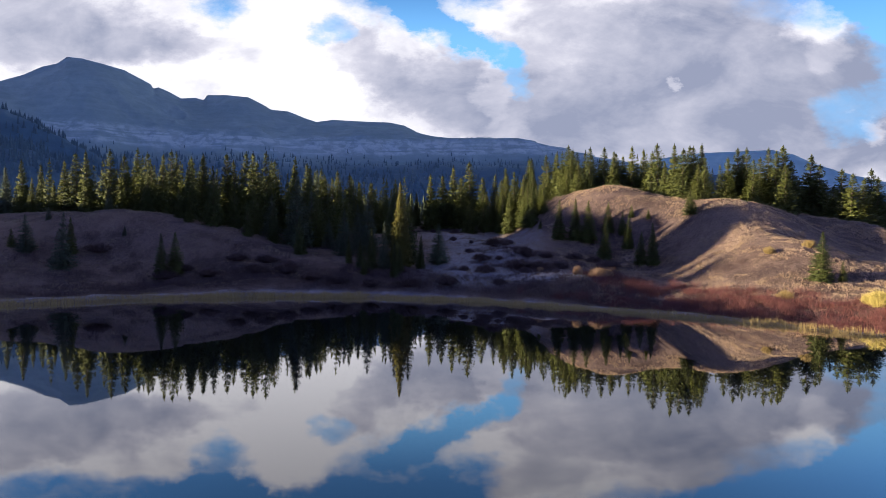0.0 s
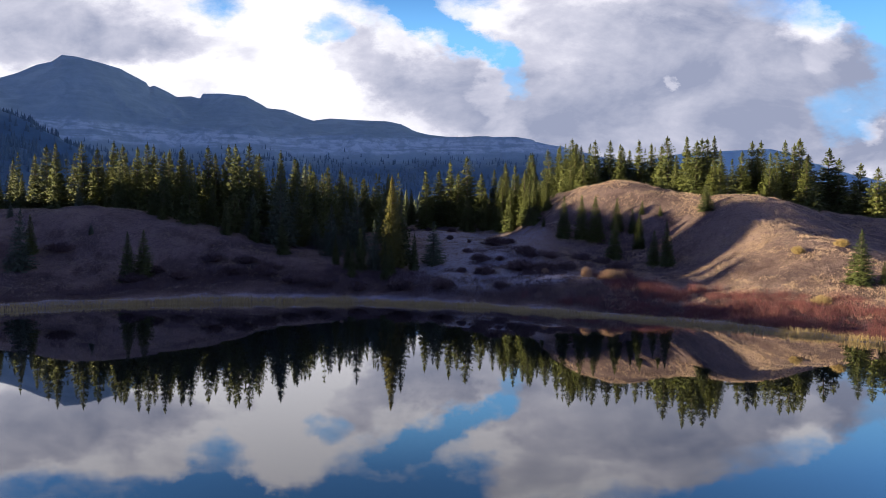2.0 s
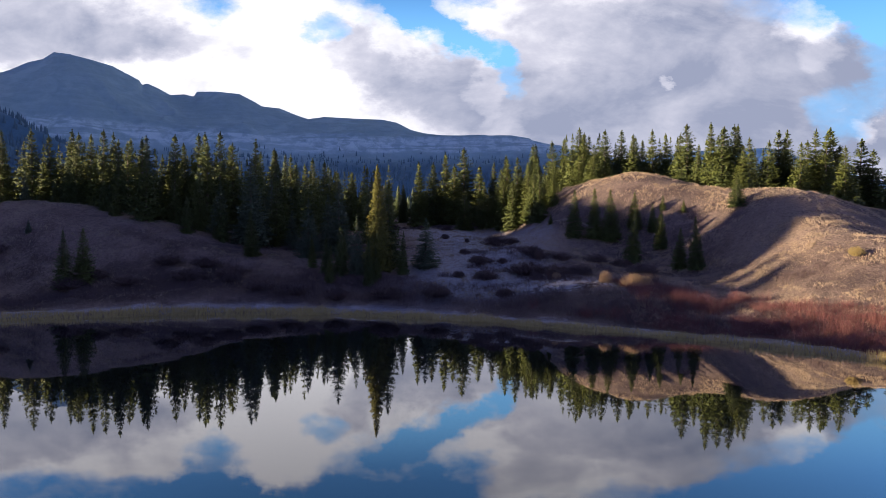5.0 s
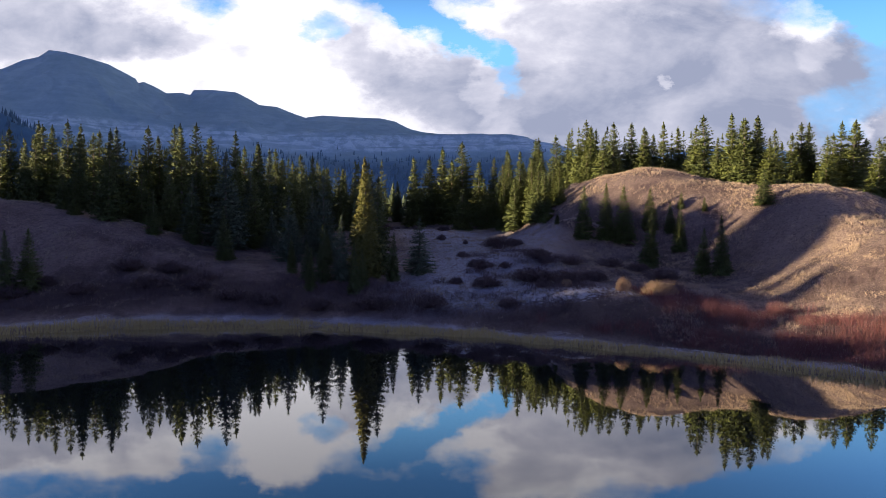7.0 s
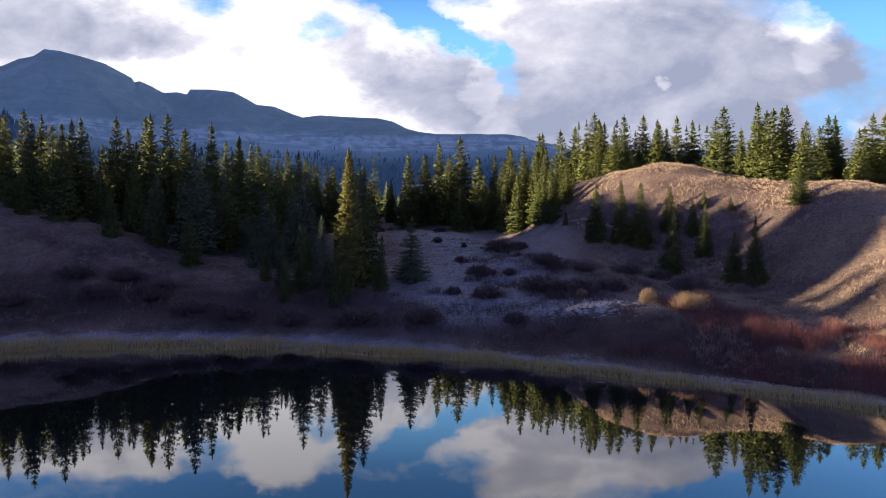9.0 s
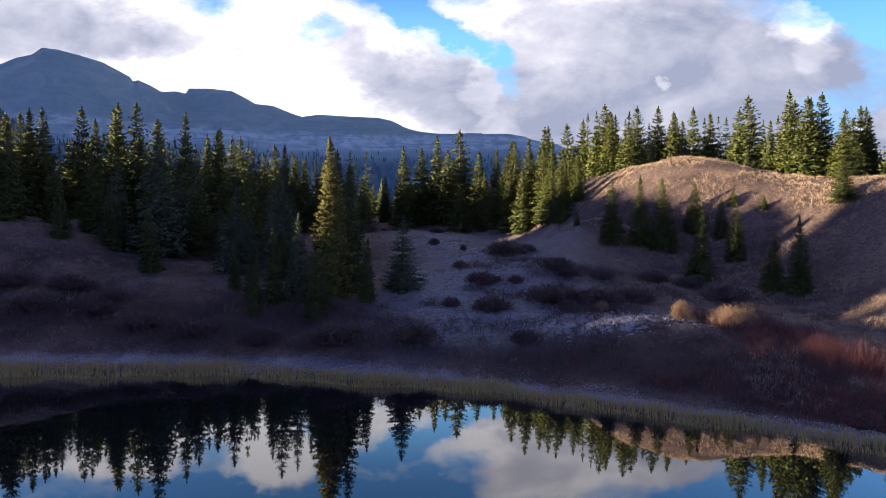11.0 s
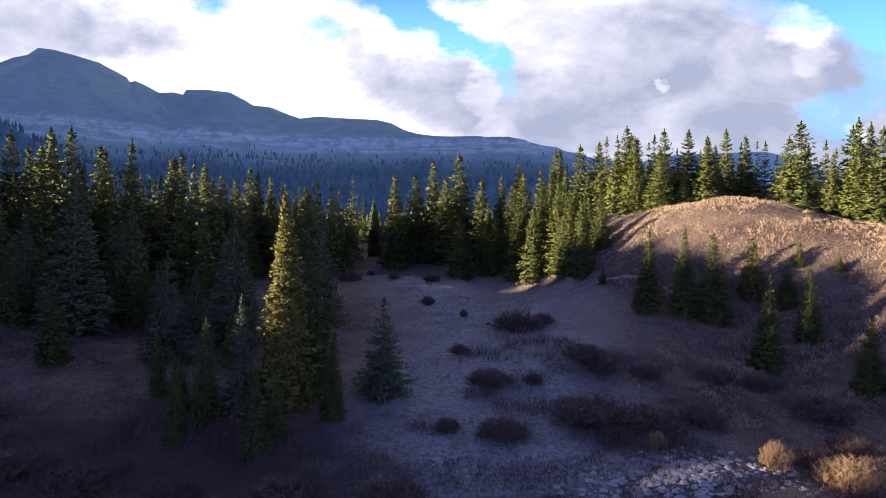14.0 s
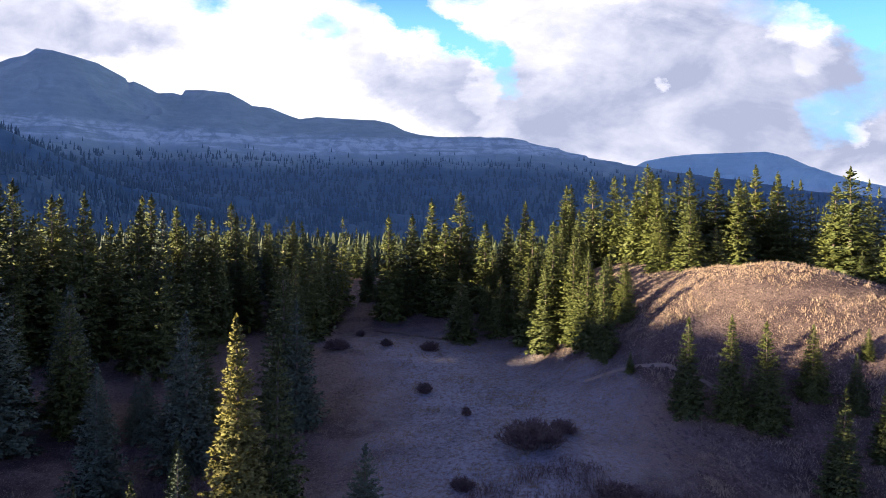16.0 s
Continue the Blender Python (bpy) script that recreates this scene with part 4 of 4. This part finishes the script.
def strip(n, xlo, xhi, dlo, dhi, seed):
    """Spots along the shore: between two distances from the water."""
    r = np.random.RandomState(seed)
    x = r.uniform(xlo, xhi, n)
    d = r.uniform(dlo, dhi, n)
    slope = np.sqrt(1 + ((x + 22.0) / 67.5) ** 2)
    y = shore_y(x) + d * slope
    return x, y, d


x, y, d = strip(34000, -125, 80, -1.0, 1.5, 71)
clump = 0.75 + 0.35 * fbm(x / 2.2, y / 2.2, 3, 5)
edge = 0.6 + 0.4 * np.clip((d + 1.0) / 0.8, 0, 1)
h = np.clip(clump * edge, 0.25, 1.5) * np.random.RandomState(72).uniform(0.65, 1.15, len(x))
sedge = soup("sedge_belt", blades(x, y, np.maximum(land(x, y), -0.15) - 0.03, h, 0.028, 0.30, 73), REEDS)
tagged(new("sedge_belt", sedge), "golden green sedge standing along the water's edge", "sedge", kind="stuff")

x, y, d = strip(80000, -125, 92, 0.7, 4.4, 74)
thin = 0.75 * fbm(x / 2.4, y / 5.0, 3, 15) + 0.5 * np.random.RandomState(174).rand(len(x)) + 0.62 - 0.36 * np.maximum(d - 0.6, 0) > 0.0
x, y, d = x[thin], y[thin], d[thin]
frosty = soup("frosted_grass", blades(x, y, land(x, y) - 0.03, np.random.RandomState(75).uniform(0.06, 0.20, len(x)) * (0.75 + 0.45 * fbm(x / 1.3, y / 1.3, 2, 19)), 0.024, 1.3, 76), FROSTED)
tagged(new("frosted_grass", frosty), "pale frosted grass behind the sedge", "grass", kind="stuff")


def scatter(n, xlo, xhi, ylo, yhi, seed):
    r = np.random.RandomState(seed)
    return r.uniform(xlo, xhi, n), r.uniform(ylo, yhi, n)


x, y = scatter(220000, -115, 135, 96, 205, 77)
d = inland(x, y)
keep = (d > 4) & (fbm(x / 6.0, y / 6.0, 3, 25) + 0.9 * fbm(x / 0.9, y / 0.9, 2, 26) > np.where((x > 25) & (y > 105), -0.5, 0.25))
x, y = x[keep], y[keep]
turf = soup("dry_grass", blades(x, y, land(x, y) - 0.04, np.random.RandomState(78).uniform(0.08, 0.30, len(x)), 0.026, 1.2, 79), DRY)
tagged(new("dry_grass", turf), "tufts of dry straw-coloured grass on the slopes", "grass", kind="stuff")


def thicket(n, xlo, xhi, dlo, dhi, stems, tall, seed, name, label, mat, mask):
    """A low thicket: bunches of thin upright stems that fan out."""
    r = np.random.RandomState(seed)
    x, y, d = strip(n, xlo, xhi, dlo, dhi, seed + 1)
    ok = mask(x, y, d)
    x, y = x[ok], y[ok]
    cx, cy = np.repeat(x, stems), np.repeat(y, stems)
    big = np.repeat(r.uniform(*tall, len(x)) * np.clip(0.95 + 0.9 * fbm(x / 2.6, y / 2.6, 3, seed + 5), 0.35, 1.6), stems)
    m = len(cx)
    ox, oy = r.normal(0, 0.42, m), r.normal(0, 0.42, m)
    dome = np.clip(1.05 - 0.55 * (ox ** 2 + oy ** 2) / 0.5, 0.3, 1.0)
    cx, cy = cx + ox, cy + oy
    tri = blades(cx, cy, land(cx, cy) - 0.05, big * dome * r.uniform(0.55, 1.1, m), 0.017, 0.7, seed + 2)
    # side twigs
    root, tip = (tri[:, 0] + tri[:, 1]) / 2, tri[:, 2]
    f = r.uniform(0.35, 0.9, (m, 1))
    a = root * (1 - f) + tip * f
    e = a + np.stack([r.normal(0, 0.16, m), r.normal(0, 0.16, m), r.uniform(0.0, 0.28, m)], -1)
    w = np.stack([r.normal(0, 0.014, m), r.normal(0, 0.014, m), np.zeros(m)], -1)
    tri = np.concatenate([tri, np.stack([a - w, a + w, e], 1)])
    tagged(new(name, soup(name, tri, mat)), label, "shrubs", kind="stuff")


thicket(6200, 14, 86, 5.0, 22.0, 18, (0.75, 1.55), 81, "russet_willow_thicket", "low russet-red willow thicket on the bank", RUSSET,
        lambda x, y, d: (fbm(x / 5.0, y / 5.0, 3, 35) + 0.68 - 0.05 * np.abs(d - 11) - 2.0 * (x < 28) * (d > 7.5) > 0.0))
thicket(4000, -110, 36, 5.0, 16.0, 16, (0.55, 1.2), 84, "bare_willow_thicket", "low bare dark brown willow thicket on the bank", TWIGS,
        lambda x, y, d: (fbm(x / 6.0, y / 3.0, 3, 45) + 0.45 - 0.07 * np.abs(d - 9) > 0.0))


thicket(5200, 6, 62, 8.0, 36.0, 15, (0.5, 1.15), 87, "meadow_willow_mat", "low dark willow mats spread through the damp meadow", TWIGS,
        lambda x, y, d: (fbm(x / 5.5, y / 3.2, 3, 55) - 0.10 - 0.012 * np.abs(d - 16) - 1.5 * (x > 30) * (d < 14) * (fbm(x / 5.0, y / 5.0, 3, 35) > -0.3) > 0.0))
thicket(5200, -105, -14, 7.0, 34.0, 15, (0.5, 1.3), 90, "slope_willow_mat", "low dark willow mats on the shaded slope", TWIGS,
        lambda x, y, d: (fbm(x / 6.5, y / 3.6, 3, 65) - 0.12 - 0.012 * np.abs(d - 15) > 0.0))


def tussocks(n, xlo, xhi, ylo, yhi, leaves, tall, seed, name, label, mat, mask):
    """Bunches of dry grass, each a small fountain of blades."""
    r = np.random.RandomState(seed)
    x, y = scatter(n, xlo, xhi, ylo, yhi, seed + 1)
    ok = mask(x, y, inland(x, y))
    x, y = x[ok], y[ok]
    h = np.repeat(r.uniform(*tall, len(x)) * np.clip(0.9 + 0.7 * fbm(x / 3.0, y / 3.0, 2, seed + 3), 0.45, 1.6), leaves)
    cx, cy = np.repeat(x, leaves), np.repeat(y, leaves)
    m = len(cx)
    cx, cy = cx + r.normal(0, 0.13, m), cy + r.normal(0, 0.13, m)
    tri = blades(cx, cy, land(cx, cy) - 0.04, h * r.uniform(0.5, 1.1, m), 0.030, 0.95, seed + 2)
    tagged(new(name, soup(name, tri, mat)), label, "grass", kind="stuff")


tussocks(52000, 26, 122, 96, 178, 7, (0.20, 0.46), 95, "knoll_tussocks", "tussocks of sunlit dry golden grass on the knoll", SUNLIT_GOLD_GRASS,
         lambda x, y, d: (d > 6) & (fbm(x / 9.0, y / 3.5, 3, 75) + 0.5 * fbm(x / 1.7, y / 1.7, 2, 76) > -0.15))
tussocks(26000, -105, 34, 118, 196, 7, (0.18, 0.45), 98, "meadow_tussocks", "tussocks of dry brown grass in the meadow", DRY,
         lambda x, y, d: (d > 6) & (fbm(x / 8.0, y / 4.0, 3, 78) + 0.5 * fbm(x / 1.7, y / 1.7, 2, 79) > 0.0))


# ---------------------------------------------------------------- single willow shrubs
def shrub_meshes(seed, mat):
    """A dome of bare stems and, on them, fine twigs. About 1 m in radius, 1 m high."""
    r = np.random.RandomState(seed)
    n = 170
    a, out = r.uniform(0, 2 * math.pi, n), np.sqrt(r.rand(n))
    bx, by = 0.45 * out * np.cos(a), 0.45 * out * np.sin(a)
    tipx, tipy = np.cos(a) * out * r.uniform(0.8, 1.08, n), np.sin(a) * out * r.uniform(0.8, 1.08, n)
    tipz = np.sqrt(np.clip(1.05 - out ** 2, 0.05, 1)) * r.uniform(0.75, 1.1, n)
    p, q = np.stack([bx, by, np.full(n, -0.08)], -1), np.stack([tipx, tipy, tipz], -1)
    w = np.stack([-np.sin(a), np.cos(a), np.zeros(n)], -1) * 0.016
    stems = np.stack([p - w, p + w, q], 1)
    m = 2800
    i = r.randint(0, n, m)
    f = r.uniform(0.35, 1.0, m)[:, None]
    s = p[i] * (1 - f) + q[i] * f
    e = s + np.stack([r.normal(0, 0.14, m), r.normal(0, 0.14, m), r.uniform(0.02, 0.26, m)], -1)
    b = r.uniform(0, 2 * math.pi, m)
    u = np.stack([np.cos(b), np.sin(b), np.zeros(m)], -1) * 0.018
    return soup("stem_fan", stems, mat), soup("twig_dome", np.stack([s - u, s + u, e], 1), mat)


BARE = [shrub_meshes(300 + i, TWIGS) for i in range(3)]
GOLDEN = [shrub_meshes(310 + i, STRAW) for i in range(2)]
FADED = [shrub_meshes(330 + i, OCHRE) for i in range(2)]
LEAFY = [shrub_meshes(320 + i, YELLOW) for i in range(2)]


def shrub(kinds, x, y, radius, height, label, group):
    st, tw = kinds[rng.randrange(len(kinds))]
    root = tagged(new("willow_shrub"), label, "shrub", group)
    part("stem_fan", st, root)
    part("twig_dome", tw, root)
    root.matrix_basis = pose(x, y, float(land(x, y)) - 0.05, 0, 0, rng.uniform(0, 360)) @ Matrix.Diagonal((radius, radius * rng.uniform(0.75, 1.0), height, 1))


# place, radius
MEADOW_SHRUBS = [
    (12.6, 153.0, 3.3), (17.8, 143.0, 2.1), (18.6, 140.6, 1.3), (8.3, 138.7, 2.0), (12.2, 139.3, 0.8), (22.6, 139.9, 1.5), (8.7, 131.0, 2.1), (4.4, 131.8, 1.0), (15.7, 133.1, 3.2),
    (20.0, 131.2, 2.6), (24.1, 131.8, 1.9), (28.7, 139.6, 2.1), (32.9, 140.3, 2.0), (34.6, 134.4, 2.9), (6.0, 146.2, 1.0), (2.7, 167.2, 1.0), (7.1, 160.6, 0.6), (3.3, 183.2, 1.6),
    (-9.5, 183.3, 1.8), (-2.8, 185.0, 0.9), (16.5, 129.5, 1.3), (33.3, 128.2, 1.6), (-7.5, 194.6, 0.8), (15.8, 155.1, 1.3),
]
SLOPE_SHRUBS = [
    (-72.7, 135.6, 2.8), (-42.9, 134.2, 2.2), (-37.6, 130.0, 3.0), (-46.5, 127.6, 2.2), (-51.7, 129.4, 1.7), (-37.0, 134.4, 2.4), (-31.9, 132.9, 2.0), (-32.6, 131.1, 1.8), (-46.5, 150.7, 1.1),
    (-31.5, 160.0, 1.0), (-31.3, 129.8, 1.7), (-54.6, 126.2, 2.6), (10.8, 121.6, 1.4), (0.8, 123.1, 2.2), (-6.5, 123.7, 2.8), (-14.1, 125.1, 2.3), (-20.5, 126.0, 2.4), (-26.0, 127.0, 2.2),
]
for x, y, r in MEADOW_SHRUBS:
    shrub(BARE, x, y, 1.2 * r, 0.6 + 0.42 * r, "bare dark brown willow shrub in the frosty meadow", "meadow willows")
for x, y, r in SLOPE_SHRUBS:
    shrub(BARE, x, y, 1.2 * r, 0.6 + 0.40 * r, "bare dark willow shrub on the shaded slope", "slope willows")
for x, y, r, h in [(26.3, 125.1, 1.2, 1.7), (29.8, 122.8, 2.3, 1.9), (19.5, 128.5, 0.9, 1.1), (31.8, 123.5, 1.4, 1.6)]:
    shrub(GOLDEN, x, y, r, h, "straw-gold willow shrub catching the sun", "golden willows")
shrub(LEAFY, 64.3, 94.6, 2.6, 2.3, "willow shrub still in bright yellow leaf", "yellow willows")
for x, y, r, h in [(55.5, 103.8, 1.5, 1.5), (61.4, 120.9, 1.3, 1.3), (68.9, 120.8, 1.5, 1.3)]:
    shrub(FADED, x, y, r, h, "willow shrub in faded ochre leaf", "yellow willows")


# ---------------------------------------------------------------- stones, log, snag, trail
def stones(spots, name, label):
    """Low broken stones half sunk in the ground."""
    r = np.random.RandomState(91)
    verts, faces = [], []
    for x, y, s in spots:
        z = float(land(x, y))
        k0 = len(verts)
        turn = r.uniform(0, 6.28)
        for ring, (rad, up) in enumerate(((1.0, -0.1), (0.95, 0.18), (0.55, 0.38))):
            for q in range(6):
                a = turn + q * math.pi / 3
                f = s * rad * r.uniform(0.6, 1.25)
                verts.append((x + f * math.cos(a) * 1.3, y + f * math.sin(a), z + 1.7 * s * up * r.uniform(0.5, 1.3)))
        for ring in range(2):
            for q in range(6):
                faces.append((k0 + ring * 6 + q, k0 + ring * 6 + (q + 1) % 6, k0 + ring * 6 + 6 + (q + 1) % 6, k0 + ring * 6 + 6 + q))
        faces.append(tuple(k0 + 12 + q for q in range(6)))
    return tagged(new(name, mesh(name, verts, faces, STONE)), label, "stones", kind="stuff")


sr = random.Random(92)
spots = [(20.0 + sr.gauss(0, 3.4), 124.0 + sr.gauss(0, 1.4), 0.07 + 0.20 * sr.random() ** 2.2) for i in range(760)]
spots += [(9 + sr.gauss(0, 5), 136 + sr.gauss(0, 8), sr.uniform(0.04, 0.11)) for i in range(200)]
stones(spots, "scattered_stones", "pale broken stones in the frosty hollow")


def fallen_log(x0, y0, x1, y1, girth, label):
    root = tagged(new("fallen_log"), label, "log", "fallen logs")
    n = 9
    verts, faces = [], []
    d = Vector((x1 - x0, y1 - y0, 0))
    side = Vector((-d.y, d.x, 0)).normalized()
    for i in range(n):
        f = i / (n - 1)
        x, y = x0 + d.x * f, y0 + d.y * f
        z = float(land(x, y)) + girth * 0.55
        for q in range(7):
            a = 2 * math.pi * q / 7
            g = girth * (1 - 0.45 * f)
            p = Vector((x, y, z)) + side * (g * math.cos(a)) + Vector((0, 0, g * math.sin(a)))
            verts.append(p)
    for i in range(n - 1):
        for q in range(7):
            faces.append((i * 7 + q, i * 7 + (q + 1) % 7, i * 7 + 7 + (q + 1) % 7, i * 7 + 7 + q))
    faces += [tuple(range(7)), tuple(range((n - 1) * 7, n * 7))]
    part("log", mesh("log", verts, faces, BARK, True), root)
    stubs = []
    for f in (0.3, 0.5, 0.62, 0.8):
        c = Vector((x0 + d.x * f, y0 + d.y * f, float(land(x0 + d.x * f, y0 + d.y * f)) + girth * 0.8))
        stubs.append((c - side * 0.05, c + side * 0.05, c + side * rng.uniform(-0.5, 0.5) + Vector((0, 0, rng.uniform(0.4, 0.8)))))
    part("branch_stub", soup("branch_stub", stubs, BARK), root)


fallen_log(-5.6, 199.0, 2.3, 192.4, 0.28, "dark fallen log lying across the upper meadow")
fallen_log(2.6, 192.2, 8.2, 187.0, 0.22, "thin dark fallen log at the meadow's edge")

snag = tagged(new("dead_tree"), "bare pale dead trunk among the valley trees", "tree")
v, f = tapered([(0, 0, -0.3), (0.05, 0, 3.0), (0.0, 0.05, 7.0), (0.1, 0.0, 10.0), (0.12, 0.0, 11.0)], [0.30, 0.24, 0.17, 0.10, 0.04], 8)
part("trunk", mesh("trunk", v, f, SNAG, True), snag)
st = [((0.0, 0, z - 0.06), (0.0, 0, z + 0.06), (0.9 * math.cos(a), 0.9 * math.sin(a), z + 0.35)) for z, a in ((4.0, 0.4), (5.2, 2.6), (6.4, 4.4), (7.5, 1.2), (8.6, 3.3))]
part("branch_stub", soup("branch_stub", st, SNAG), snag)
snag.matrix_basis = pose(-16.7, 236.0, float(land(-16.7, 236.0)), 0, 2, 0)

tv, tf = [], []
for i in range(40):
    f = i / 39
    x, y = 20.5 + 14.0 * f, 166.2 - 10.0 * f + 1.3 * math.sin(3.0 * f)
    for sgn in (-0.22, 0.22):
        tv.append((x + 0.3 * sgn, y + sgn, float(land(x + 0.3 * sgn, y + sgn)) + 0.035))
    if i:
        tf.append((2 * i - 2, 2 * i - 1, 2 * i + 1, 2 * i))
tagged(new("path", mesh("path", tv, tf, SOIL)), "narrow trodden footpath crossing the foot of the knoll", "path", kind="structure")
